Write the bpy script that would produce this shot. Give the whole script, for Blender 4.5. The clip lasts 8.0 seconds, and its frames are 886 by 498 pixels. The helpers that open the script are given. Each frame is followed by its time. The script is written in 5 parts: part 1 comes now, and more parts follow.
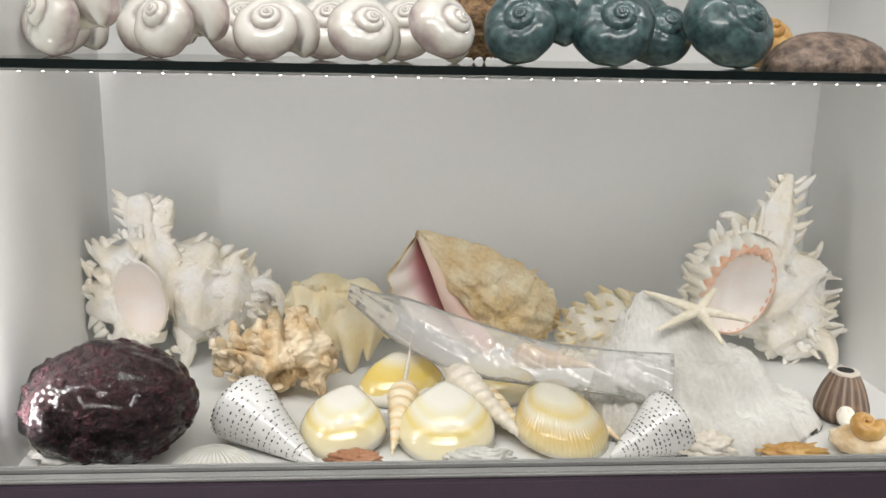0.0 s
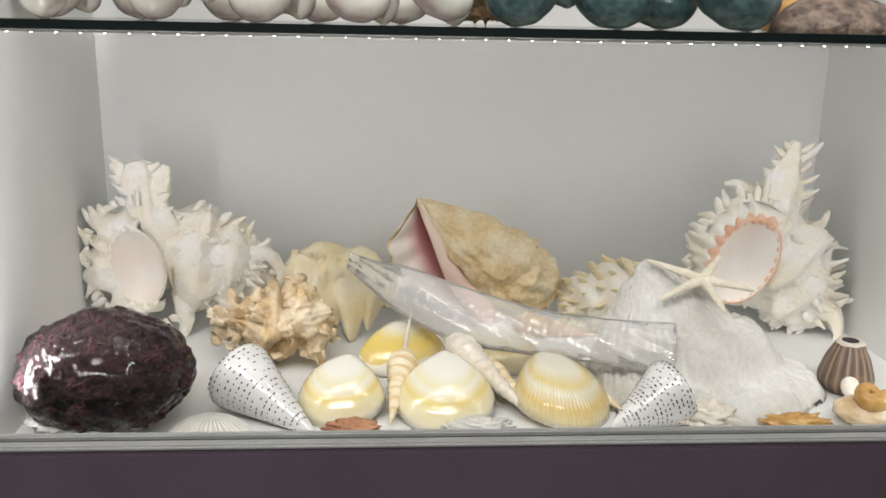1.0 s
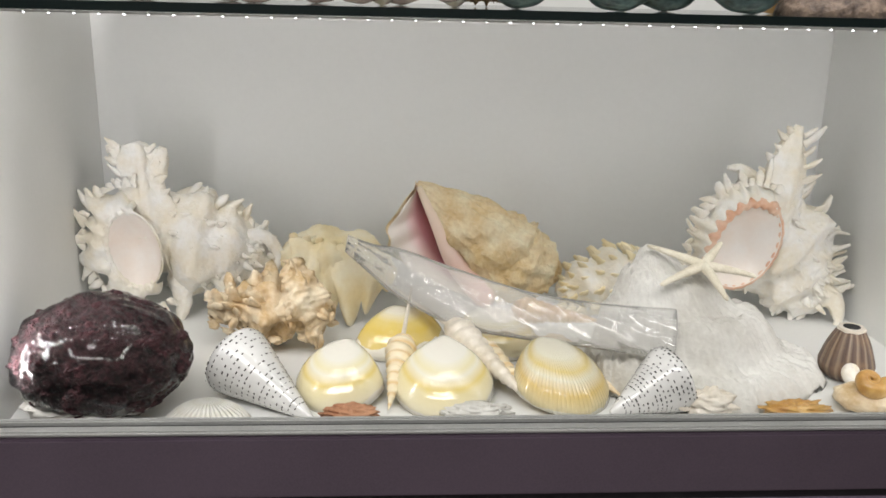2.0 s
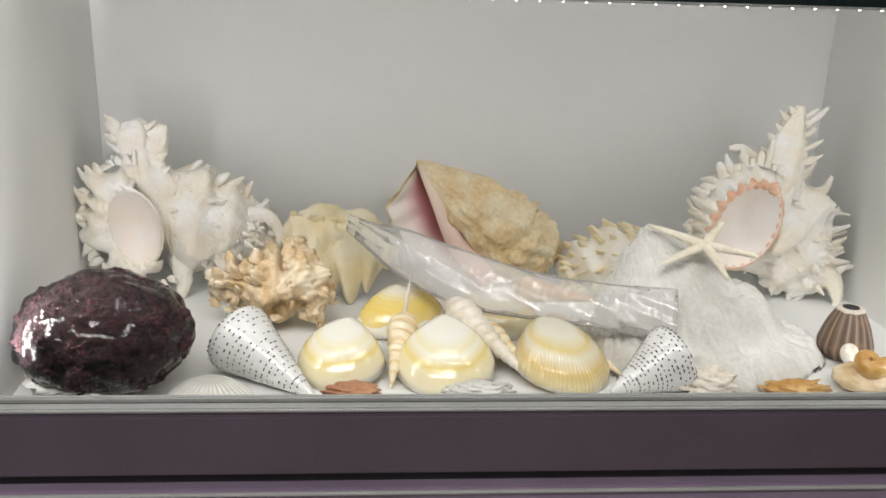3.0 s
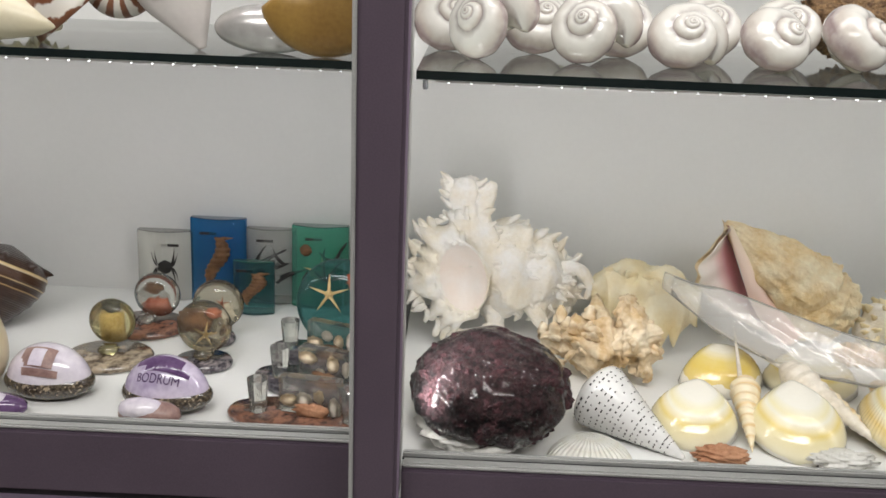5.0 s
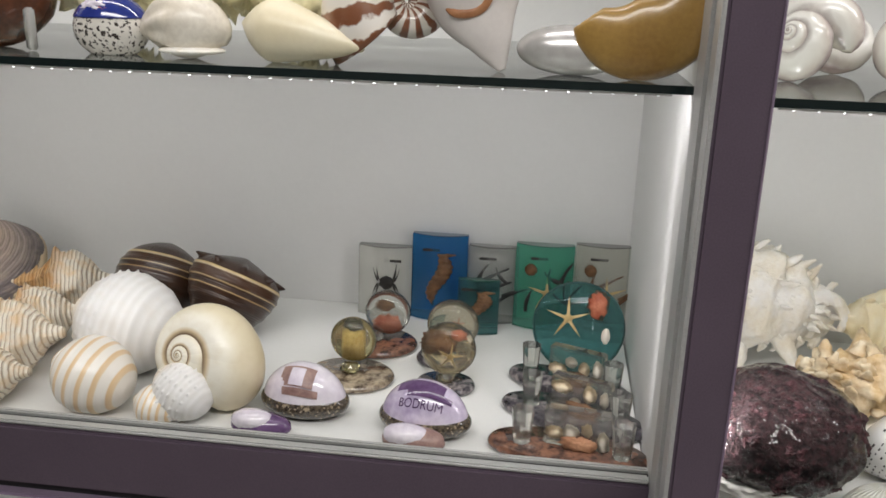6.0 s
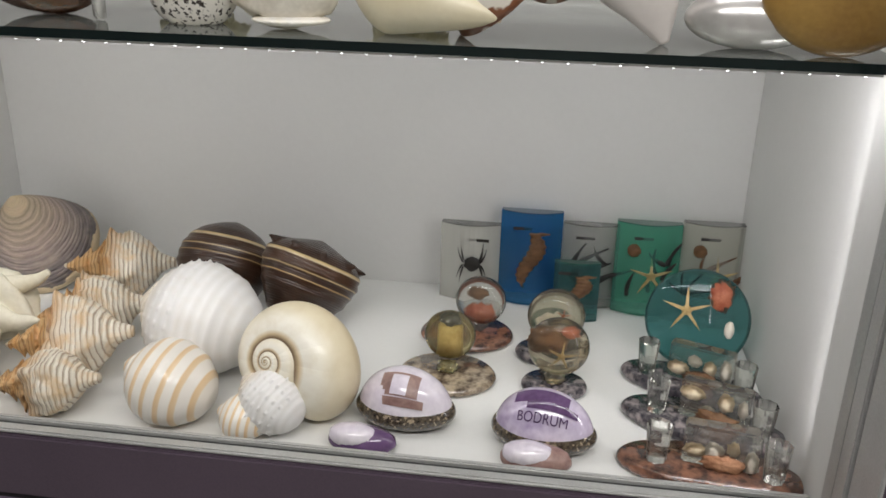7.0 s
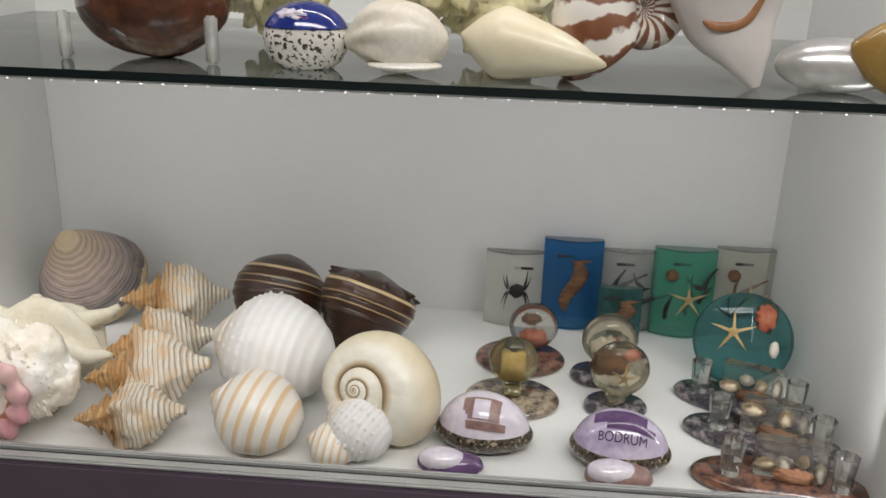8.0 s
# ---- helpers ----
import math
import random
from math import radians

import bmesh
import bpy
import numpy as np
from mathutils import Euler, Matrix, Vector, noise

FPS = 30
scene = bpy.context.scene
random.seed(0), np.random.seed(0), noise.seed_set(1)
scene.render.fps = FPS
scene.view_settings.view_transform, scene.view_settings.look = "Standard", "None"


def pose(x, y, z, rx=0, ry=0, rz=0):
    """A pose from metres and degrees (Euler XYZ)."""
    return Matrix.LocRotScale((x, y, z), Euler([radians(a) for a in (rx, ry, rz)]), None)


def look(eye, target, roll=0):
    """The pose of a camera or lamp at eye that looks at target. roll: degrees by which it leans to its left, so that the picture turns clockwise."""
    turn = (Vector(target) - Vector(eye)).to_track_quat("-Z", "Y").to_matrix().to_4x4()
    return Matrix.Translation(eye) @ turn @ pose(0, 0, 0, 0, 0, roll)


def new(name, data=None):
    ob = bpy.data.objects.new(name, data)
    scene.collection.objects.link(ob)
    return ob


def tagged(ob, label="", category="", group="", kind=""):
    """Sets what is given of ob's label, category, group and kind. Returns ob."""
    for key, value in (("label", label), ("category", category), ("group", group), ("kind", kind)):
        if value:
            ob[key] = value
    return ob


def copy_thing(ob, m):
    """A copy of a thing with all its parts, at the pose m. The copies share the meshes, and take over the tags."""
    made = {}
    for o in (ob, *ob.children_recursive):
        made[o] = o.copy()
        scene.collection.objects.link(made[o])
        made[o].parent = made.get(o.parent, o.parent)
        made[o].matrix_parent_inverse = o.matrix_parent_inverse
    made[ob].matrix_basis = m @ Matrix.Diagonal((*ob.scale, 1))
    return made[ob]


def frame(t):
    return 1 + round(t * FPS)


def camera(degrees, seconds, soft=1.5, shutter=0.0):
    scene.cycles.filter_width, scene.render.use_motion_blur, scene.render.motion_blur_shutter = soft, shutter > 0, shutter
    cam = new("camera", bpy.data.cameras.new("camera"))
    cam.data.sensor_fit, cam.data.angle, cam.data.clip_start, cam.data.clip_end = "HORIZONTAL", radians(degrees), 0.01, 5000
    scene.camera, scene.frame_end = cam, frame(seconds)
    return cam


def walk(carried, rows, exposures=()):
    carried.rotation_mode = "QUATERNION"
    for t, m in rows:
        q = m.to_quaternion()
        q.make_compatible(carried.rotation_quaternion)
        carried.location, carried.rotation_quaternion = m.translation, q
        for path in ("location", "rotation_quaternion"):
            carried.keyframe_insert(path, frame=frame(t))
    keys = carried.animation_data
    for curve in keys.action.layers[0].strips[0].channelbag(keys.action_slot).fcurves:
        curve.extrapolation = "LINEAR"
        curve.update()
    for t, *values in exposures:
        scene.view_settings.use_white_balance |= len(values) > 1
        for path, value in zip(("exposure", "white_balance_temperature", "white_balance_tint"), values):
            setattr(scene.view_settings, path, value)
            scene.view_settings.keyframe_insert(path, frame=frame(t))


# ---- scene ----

# camera and walk
cam = camera(53.79, 8.0, soft=1.6)
ROWS = [
    (0.0, 0.3811, -0.7644, 1.2402, 77.0892, -1.0704, -3.9598),
    (0.5, 0.3865, -0.7605, 1.2373, 75.8834, -0.9138, -3.7126),
    (1.0, 0.3886, -0.7518, 1.2318, 75.2651, -1.0917, -3.5934),
    (1.5, 0.3893, -0.7427, 1.2345, 74.5030, -1.2779, -3.5549),
    (3.0, 0.3809, -0.7413, 1.2331, 72.6372, -1.6743, -3.8462),
    (3.5, 0.3662, -0.7526, 1.2557, 71.7448, -2.2296, -4.1739),
    (4.0, 0.3299, -0.7585, 1.2744, 72.5358, -2.8643, -3.9515),
    (4.5, 0.1985, -0.7635, 1.2915, 72.6763, -2.9939, -1.6635),
    (5.0, 0.0395, -0.7658, 1.3028, 72.8450, -2.2410, 1.1788),
    (5.2, -0.0153, -0.7685, 1.3061, 73.3398, -1.8537, 2.3744),
    (6.3, -0.2080, -0.6982, 1.3163, 71.8111, -1.7102, 8.1930),
    (6.5, -0.2376, -0.6670, 1.3195, 70.9293, -1.7132, 7.9463),
    (7.0, -0.2975, -0.6147, 1.3284, 68.4498, -1.2649, 7.9550),
    (7.5, -0.3691, -0.6275, 1.3357, 68.3994, -1.8641, 6.5186),
    (8.0, -0.4382, -0.6678, 1.3477, 70.0540, -1.7612, 4.2987),
]
walk(cam, [(t, pose(x, y, z, rx, ry, rz)) for t, x, y, z, rx, ry, rz in ROWS],
     exposures=[(0.0, -0.18), (1.5, -0.21), (3.5, -0.20), (4.0, -0.08), (5.2, -0.20), (6.5, -0.25), (8.0, -0.32)])

# world and lamps
FR, FL, ZS, YB = 0.795, 0.80, 1.2255, 0.57
world = bpy.data.worlds.new("shop_air")
world.use_nodes = True
world.node_tree.nodes["Background"].inputs[0].default_value = (1.0, 0.97, 0.95, 1)
world.node_tree.nodes["Background"].inputs[1].default_value = 0.42
scene.world = world


def lamp(name, m, sx, sy, watts, colour):
    d = bpy.data.lights.new(name, "AREA")
    d.shape, d.size, d.size_y, d.energy, d.color = "RECTANGLE", sx, sy, watts, colour
    ob = new(name, d)
    ob.matrix_world = m
    return ob


COOL = (1.0, 0.975, 0.985)
COLD = (1.0, 0.965, 0.985)
for x, y, tx, ty, watts, tone in ((0.010, 0.072, 0.45, 0.42, 0.72, COOL), (1.052, 0.040, 0.70, 0.50, 0.30, COOL), (-0.052, 0.118, -0.45, 0.46, 0.34, COLD), (-1.098, 0.105, -0.75, 0.50, 0.22, COLD)):
    lamp("corner_strip_light", look((x, y, 1.03), (tx, ty, 1.03)) @ Matrix.Rotation(radians(90), 4, "Z"), 0.34, 0.010, watts, tone)
lamp("shelf_strip_light", look((0.53, 0.035, ZS - 0.016), (0.53, 0.57, 1.02)), 1.04, 0.012, 1.18, COOL)
lamp("shelf_strip_light", look((-0.57, 0.10, ZS - 0.016), (-0.57, 0.44, 0.86)), 1.04, 0.012, 0.98, COLD)
lamp("upper_strip_light", look((0.52, 0.06, 1.66), (0.52, 0.25, 1.2)), 1.02, 0.012, 2.3, COOL)
lamp("upper_strip_light", look((-0.56, 0.12, 1.66), (-0.56, 0.3, 1.2)), 1.02, 0.012, 2.2, COLD)
lamp("shop_ceiling_light", look((0.0, -1.5, 2.72), (0.0, -1.5, 0.0)), 2.4, 0.5, 46, (1.0, 0.98, 0.95))


# materials
def colour_nodes(m):
    m.use_nodes = True
    nt = m.node_tree
    return nt, nt.nodes, nt.links, nt.nodes["Principled BSDF"]


def ramp(nt, stops, source):
    r = nt.nodes.new("ShaderNodeValToRGB")
    el = r.color_ramp.elements
    while len(el) < len(stops):
        el.new(0.5)
    for e, (p, c) in zip(el, stops):
        e.position, e.color = p, (*c, 1)
    nt.links.new(source, r.inputs[0])
    return r.outputs[0]


def noise_out(nt, scale, detail=4, coord="Object", stretch=(1, 1, 1)):
    tc = nt.nodes.new("ShaderNodeTexCoord")
    mp = nt.nodes.new("ShaderNodeMapping")
    mp.inputs["Scale"].default_value = stretch
    n = nt.nodes.new("ShaderNodeTexNoise")
    n.inputs["Scale"].default_value, n.inputs["Detail"].default_value = scale, detail
    nt.links.new(tc.outputs[coord], mp.inputs[0])
    nt.links.new(mp.outputs[0], n.inputs[0])
    return n.outputs["Fac"]


def mix_colour(nt, fac, a, b, mode="MIX"):
    n = nt.nodes.new("ShaderNodeMix")
    n.data_type, n.blend_type = "RGBA", mode
    for sock, val in ((n.inputs[0], fac), (n.inputs[6], a), (n.inputs[7], b)):
        if hasattr(val, "links"):
            nt.links.new(val, sock)
        elif isinstance(val, (int, float)):
            sock.default_value = val
        else:
            sock.default_value = (*val, 1)
    return n.outputs[2]


def bump(nt, bsdf, height, strength, distance=0.002):
    b = nt.nodes.new("ShaderNodeBump")
    b.inputs["Strength"].default_value, b.inputs["Distance"].default_value = strength, distance
    nt.links.new(height, b.inputs["Height"])
    nt.links.new(b.outputs[0], bsdf.inputs["Normal"])


def surface(name, a, b, rough=0.5, scale=30, fine=300, bumps=0.3, metal=0.0, spread=(0.35, 0.65), coat=0.0, sss=0.0, grain=0.25, relief=0.001):
    """Two colours mottled at a coarse and a fine scale, with fine relief."""
    m = bpy.data.materials.new(name)
    nt, nodes, links, p = colour_nodes(m)
    big, small = noise_out(nt, scale), noise_out(nt, fine, 3)
    col = ramp(nt, [(spread[0], a), (spread[1], b)], big)
    col = mix_colour(nt, grain, col, ramp(nt, [(0.3, tuple(c * 0.7 for c in a)), (0.7, tuple(min(1, c * 1.1) for c in b))], small))
    links.new(col, p.inputs["Base Color"])
    p.inputs["Roughness"].default_value, p.inputs["Metallic"].default_value = rough, metal
    p.inputs["Coat Weight"].default_value, p.inputs["Coat Roughness"].default_value = coat, 0.08
    if sss:
        p.inputs["Subsurface Weight"].default_value = sss
        p.inputs["Subsurface Radius"].default_value = (0.012, 0.009, 0.006)
    bump(nt, p, small, bumps, relief)
    return m


def banded(name, stops, axis, repeat, rough=0.4, wobble=0.06, dirt=(0.8, 0.75, 0.65), bumps=0.4, coat=0.0, grooves=0.0, groove_axis=1, dirt_amount=0.3, tip=None):
    """Colour bands along one direction of the shell's own surface coordinates, with growth lines and mottling."""
    m = bpy.data.materials.new(name)
    nt, nodes, links, p = colour_nodes(m)
    uv = nodes.new("ShaderNodeUVMap")
    sep = nodes.new("ShaderNodeSeparateXYZ")
    links.new(uv.outputs[0], sep.inputs[0])
    n = noise_out(nt, 25, 5)

    def along(k, rep, wob):
        a1 = nodes.new("ShaderNodeMath")
        a1.operation = "MULTIPLY_ADD"
        links.new(n, a1.inputs[0])
        a1.inputs[1].default_value = wob
        links.new(sep.outputs[k], a1.inputs[2])
        a2 = nodes.new("ShaderNodeMath")
        a2.operation = "MULTIPLY"
        links.new(a1.outputs[0], a2.inputs[0])
        a2.inputs[1].default_value = rep
        a3 = nodes.new("ShaderNodeMath")
        a3.operation = "FRACT"
        links.new(a2.outputs[0], a3.inputs[0])
        return a3.outputs[0]

    col = ramp(nt, stops, along(axis, repeat, wobble))
    spots = ramp(nt, [(0.45, (0, 0, 0)), (0.7, (1, 1, 1))], noise_out(nt, 60, 6))
    f = nodes.new("ShaderNodeMath")
    f.operation = "MULTIPLY"
    links.new(spots, f.inputs[0])
    f.inputs[1].default_value = dirt_amount
    col = mix_colour(nt, f.outputs[0], col, dirt)
    if tip:
        colour, begin, end = tip
        col = mix_colour(nt, ramp(nt, [(begin, (0, 0, 0)), (end, (1, 1, 1))], along(0, 0.98, 0.10)), col, colour, "MULTIPLY")
    links.new(col, p.inputs["Base Color"])
    p.inputs["Roughness"].default_value, p.inputs["Coat Weight"].default_value, p.inputs["Coat Roughness"].default_value = rough, coat, 0.1
    h = noise_out(nt, 250, 3)
    if grooves:
        g = ramp(nt, [(0.0, (0, 0, 0)), (0.3, (1, 1, 1)), (0.7, (1, 1, 1)), (1.0, (0, 0, 0))], along(groove_axis, grooves, 0.01))
        h = mix_colour(nt, 0.25, g, h)
    bump(nt, p, h, bumps, 0.002)
    return m


def clear(name, tint, gloss=1.5, haze=0.12, haze_colour=None, wrinkle=0.0, refract=0.0):
    """Tinted see-through film, resin or glass with a Fresnel gloss; haze adds pale diffuse, milky in film, standing in
    for reflected light in glass.
    """
    m = bpy.data.materials.new(name)
    nt, nodes, links, p = colour_nodes(m)
    nodes.remove(p)
    t, g, mx, fr, d, m2 = (nodes.new("ShaderNode" + k) for k in ("BsdfTransparent", "BsdfGlossy", "MixShader", "Fresnel", "BsdfDiffuse", "MixShader"))
    t.inputs[0].default_value = (*tint, 1)
    d.inputs[0].default_value = (*(haze_colour or tint), 1)
    m2.inputs[0].default_value = haze
    g.inputs["Roughness"].default_value = 0.05
    if wrinkle:
        b = nodes.new("ShaderNodeBump")
        b.inputs["Strength"].default_value, b.inputs["Distance"].default_value = wrinkle, 0.006
        links.new(noise_out(nt, 38, 3, "Object", (2.4, 1.0, 0.6)), b.inputs["Height"])
        links.new(b.outputs[0], g.inputs["Normal"])
    fr.inputs[0].default_value = gloss
    through_light = t.outputs[0]
    if refract:
        rf, m3 = nodes.new("ShaderNodeBsdfRefraction"), nodes.new("ShaderNodeMixShader")
        rf.inputs["Color"].default_value, rf.inputs["IOR"].default_value = (*tint, 1), 1.38
        m3.inputs[0].default_value = refract
        links.new(t.outputs[0], m3.inputs[1])
        links.new(rf.outputs[0], m3.inputs[2])
        through_light = m3.outputs[0]
    links.new(through_light, m2.inputs[1])
    links.new(d.outputs[0], m2.inputs[2])
    links.new(fr.outputs[0], mx.inputs[0])
    links.new(m2.outputs[0], mx.inputs[1])
    links.new(g.outputs[0], mx.inputs[2])
    links.new(mx.outputs[0], nodes["Material Output"].inputs[0])
    return m


def glow(name, colour, strength):
    m = bpy.data.materials.new(name)
    nt, nodes, links, p = colour_nodes(m)
    p.inputs["Emission Color"].default_value, p.inputs["Emission Strength"].default_value = (*colour, 1), strength
    return m


PALE_PINK = surface("pale_pinkish_shell", (0.66, 0.60, 0.57), (0.76, 0.71, 0.68), 0.45, 14, 200, 0.1, grain=0.08)
ETCH_ORANGE = surface("orange_brown_streak", (0.34, 0.14, 0.06), (0.46, 0.22, 0.10), 0.4, 60, 260, 0.2)
WHITE_BOARD = surface("white_laminate", (0.752, 0.752, 0.733), (0.792, 0.792, 0.773), 0.58, 3, 150, 0.015, grain=0.04)
PURPLE = surface("mauve_aluminium", (0.115, 0.085, 0.115), (0.135, 0.10, 0.135), 0.38, 8, 600, 0.05, metal=0.35)
MAUVE = surface("light_mauve_aluminium", (0.30, 0.23, 0.32), (0.36, 0.28, 0.38), 0.4, 8, 600, 0.05, metal=0.4)
SILVER = surface("silver_aluminium", (0.50, 0.50, 0.49), (0.58, 0.58, 0.57), 0.42, 10, 500, 0.05, metal=0.5)
DARK = surface("dark_gap", (0.02, 0.02, 0.022), (0.03, 0.03, 0.03), 0.7)
# The pale greenish diffuse share stands in for the shelf's whitish reflection.
GLASS = clear("shelf_glass", (0.93, 0.96, 0.94), 1.45, 0.13, (0.76, 0.80, 0.74))
GLASS_EDGE = surface("dark_glass_edge", (0.003, 0.009, 0.010), (0.006, 0.014, 0.014), 0.12, 20, 200, 0.02)
LED = glow("led_dot", (0.97, 0.98, 1.0), 9)
PLASTER = surface("shop_wall_paint", (0.62, 0.61, 0.58), (0.68, 0.67, 0.64), 0.8)
TILE = surface("shop_floor_tile", (0.32, 0.31, 0.30), (0.38, 0.37, 0.35), 0.4)
CEIL_GLOW = glow("ceiling_panel", (1, 0.98, 0.95), 5)
BONE = surface("white_shell", (0.92, 0.84, 0.68), (0.97, 0.95, 0.90), 0.5, 28, 160, 0.7, grain=0.14, relief=0.003)
BONE_CREAM = surface("cream_shell", (0.86, 0.72, 0.42), (0.94, 0.87, 0.68), 0.45, 22, 200, 0.4, grain=0.1)
PEACH = surface("peach_enamel", (0.95, 0.83, 0.73), (0.96, 0.92, 0.87), 0.4, 14, 200, 0.05, coat=0.3, grain=0.06)
DULL_CREAM = surface("dull_cream_shell", (0.66, 0.60, 0.44), (0.80, 0.76, 0.64), 0.6, 18, 200, 0.4, grain=0.15)
ORANGE_LIP = surface("orange_lip", (0.84, 0.46, 0.28), (0.90, 0.68, 0.52), 0.35, 40, 200, 0.2)
TAN = surface("tan_shell", (0.60, 0.40, 0.18), (0.86, 0.76, 0.58), 0.6, 30, 160, 0.8)
CONCH = surface("golden_conch", (0.78, 0.55, 0.25), (0.93, 0.83, 0.60), 0.55, 26, 150, 1.0, relief=0.004)
PINK = surface("pink_enamel", (0.62, 0.26, 0.30), (0.90, 0.62, 0.58), 0.22, 16, 200, 0.08, coat=0.3, grain=0.1)
GREY_SHELL = surface("chalky_grey_shell", (0.54, 0.52, 0.47), (0.75, 0.74, 0.70), 0.9, 12, 200, 0.7, relief=0.002, grain=0.15)
CORAL_RED = surface("dark_red_coral", (0.016, 0.008, 0.010), (0.12, 0.040, 0.048), 0.8, 110, 240, 1.0, spread=(0.44, 0.60), relief=0.016, grain=0.6)
WRAP = clear("cling_film", (0.97, 0.96, 0.96), 1.38, 0.01, (0.8, 0.78, 0.78), 0.35)
BAG = clear("plastic_bag", (0.985, 0.985, 0.98), 1.6, 0.25, (0.98, 0.97, 0.94), 0.5)
STAR = surface("pale_starfish", (0.66, 0.60, 0.46), (0.80, 0.75, 0.62), 0.8, 60, 500, 1.0)
CLAM = banded("glossy_yellow_clam", [(0.0, (0.81, 0.77, 0.68)), (0.42, (0.82, 0.79, 0.70)), (0.58, (0.80, 0.73, 0.46)), (0.66, (0.82, 0.78, 0.64)), (0.80, (0.78, 0.62, 0.22)), (0.86, (0.80, 0.70, 0.40)), (1.0, (0.81, 0.75, 0.54))], 0, 0.97, 0.15, 0.10, coat=0.6, dirt_amount=0.12, bumps=0.15)
CLAM_GOLD = banded("golden_yellow_clam", [(0.0, (0.84, 0.80, 0.70)), (0.35, (0.82, 0.77, 0.62)), (0.6, (0.78, 0.62, 0.20)), (0.8, (0.78, 0.58, 0.14)), (1.0, (0.76, 0.60, 0.22))], 0, 0.97, 0.15, 0.25, coat=0.6, dirt_amount=0.1, bumps=0.15)
CLAM_RIBBED = banded("glossy_ribbed_clam", [(0.0, (0.78, 0.74, 0.61)), (0.4, (0.77, 0.73, 0.58)), (0.6, (0.72, 0.57, 0.23)), (0.72, (0.77, 0.72, 0.54)), (0.88, (0.69, 0.50, 0.18)), (1.0, (0.74, 0.64, 0.38))], 0, 0.97, 0.2, 0.10, coat=0.5, dirt_amount=0.12, grooves=70, groove_axis=1, bumps=0.5)
VENUS_TONES = [(0.72, 0.58, 0.38), (0.68, 0.54, 0.37), (0.62, 0.50, 0.37), (0.58, 0.46, 0.37), (0.52, 0.41, 0.36), (0.42, 0.34, 0.31), (0.24, 0.20, 0.20)]
GREY_CLAM = banded("striped_venus_clam", [(0.02 + 0.98 * i / 28, tuple(c * (0.62 if i % 2 and i > 6 else 1.05) for c in VENUS_TONES[i // 4 if i < 28 else 6])) for i in range(28)], 0, 0.97, 0.5, 0.12, (0.66, 0.54, 0.40), dirt_amount=0.25, grooves=30, groove_axis=0, bumps=0.8)
WHELK = banded("brown_lined_whelk", [(0.0, (0.78, 0.72, 0.62)), (0.55, (0.76, 0.70, 0.58)), (0.68, (0.38, 0.31, 0.24)), (0.84, (0.42, 0.33, 0.25)), (0.95, (0.76, 0.70, 0.58)), (1.0, (0.78, 0.72, 0.62))], 0, 26, 0.5, 0.04, (0.72, 0.50, 0.27), 0.7, dirt_amount=0.75, grooves=26, groove_axis=0, tip=((0.80, 0.56, 0.32), 0.48, 0.66))
DARK_SHELL = banded("dark_brown_helmet", [(0.0, (0.05, 0.022, 0.012)), (0.30, (0.020, 0.009, 0.005)), (0.538, (0.035, 0.014, 0.007)), (0.548, (0.42, 0.28, 0.12)), (0.558, (0.03, 0.012, 0.006)), (0.612, (0.03, 0.012, 0.006)), (0.622, (0.56, 0.42, 0.22)), (0.632, (0.05, 0.020, 0.008)), (0.725, (0.06, 0.025, 0.010)), (0.735, (0.66, 0.54, 0.34)), (0.755, (0.62, 0.46, 0.22)), (0.765, (0.04, 0.016, 0.008)), (1.0, (0.022, 0.009, 0.005))], 0, 0.97, 0.28, 0.02, (0.10, 0.042, 0.018), 0.3, coat=0.3, grooves=46, groove_axis=0, dirt_amount=0.22)
TUN = banded("white_knobbed_tun", [(0.0, (0.76, 0.75, 0.73)), (0.5, (0.84, 0.83, 0.82)), (1.0, (0.76, 0.75, 0.73))], 0, 13, 0.4, 0.02, (0.70, 0.62, 0.52), 0.20, dirt_amount=0.22, grooves=13, groove_axis=0, tip=((0.92, 0.84, 0.72), 0.72, 0.9))
STRIPED = banded("orange_striped_shell", [(0.0, (0.84, 0.80, 0.74)), (0.5, (0.84, 0.79, 0.72)), (0.58, (0.78, 0.60, 0.38)), (0.84, (0.74, 0.53, 0.30)), (0.92, (0.84, 0.79, 0.72)), (1.0, (0.84, 0.80, 0.74))], 0, 7, 0.3, 0.03, coat=0.3, dirt_amount=0.05, bumps=0.2)
SNAIL = banded("cream_moon_snail", [(0.0, (0.70, 0.60, 0.40)), (0.10, (0.74, 0.66, 0.48)), (0.17, (0.82, 0.78, 0.66)), (0.235, (0.84, 0.81, 0.72)), (0.255, (0.62, 0.50, 0.32)), (0.275, (0.16, 0.10, 0.06)), (0.31, (0.50, 0.40, 0.26)), (0.7, (0.70, 0.60, 0.40)), (1.0, (0.70, 0.60, 0.40))], 1, 0.99, 0.35, 0.015, (0.56, 0.44, 0.24), coat=0.25, dirt_amount=0.22, grooves=60, groove_axis=0, bumps=0.22)
PEARL = banded("mother_of_pearl", [(0.0, (0.48, 0.37, 0.35)), (0.07, (0.36, 0.27, 0.27)), (0.14, (0.60, 0.53, 0.47)), (0.22, (0.74, 0.71, 0.65)), (0.28, (0.78, 0.76, 0.71)), (0.33, (0.34, 0.30, 0.28)), (0.5, (0.66, 0.60, 0.50)), (0.85, (0.66, 0.60, 0.50)), (1.0, (0.48, 0.37, 0.35))], 1, 0.99, 0.20, 0.16, (0.80, 0.77, 0.70), coat=0.7, dirt_amount=0.45, bumps=0.15)
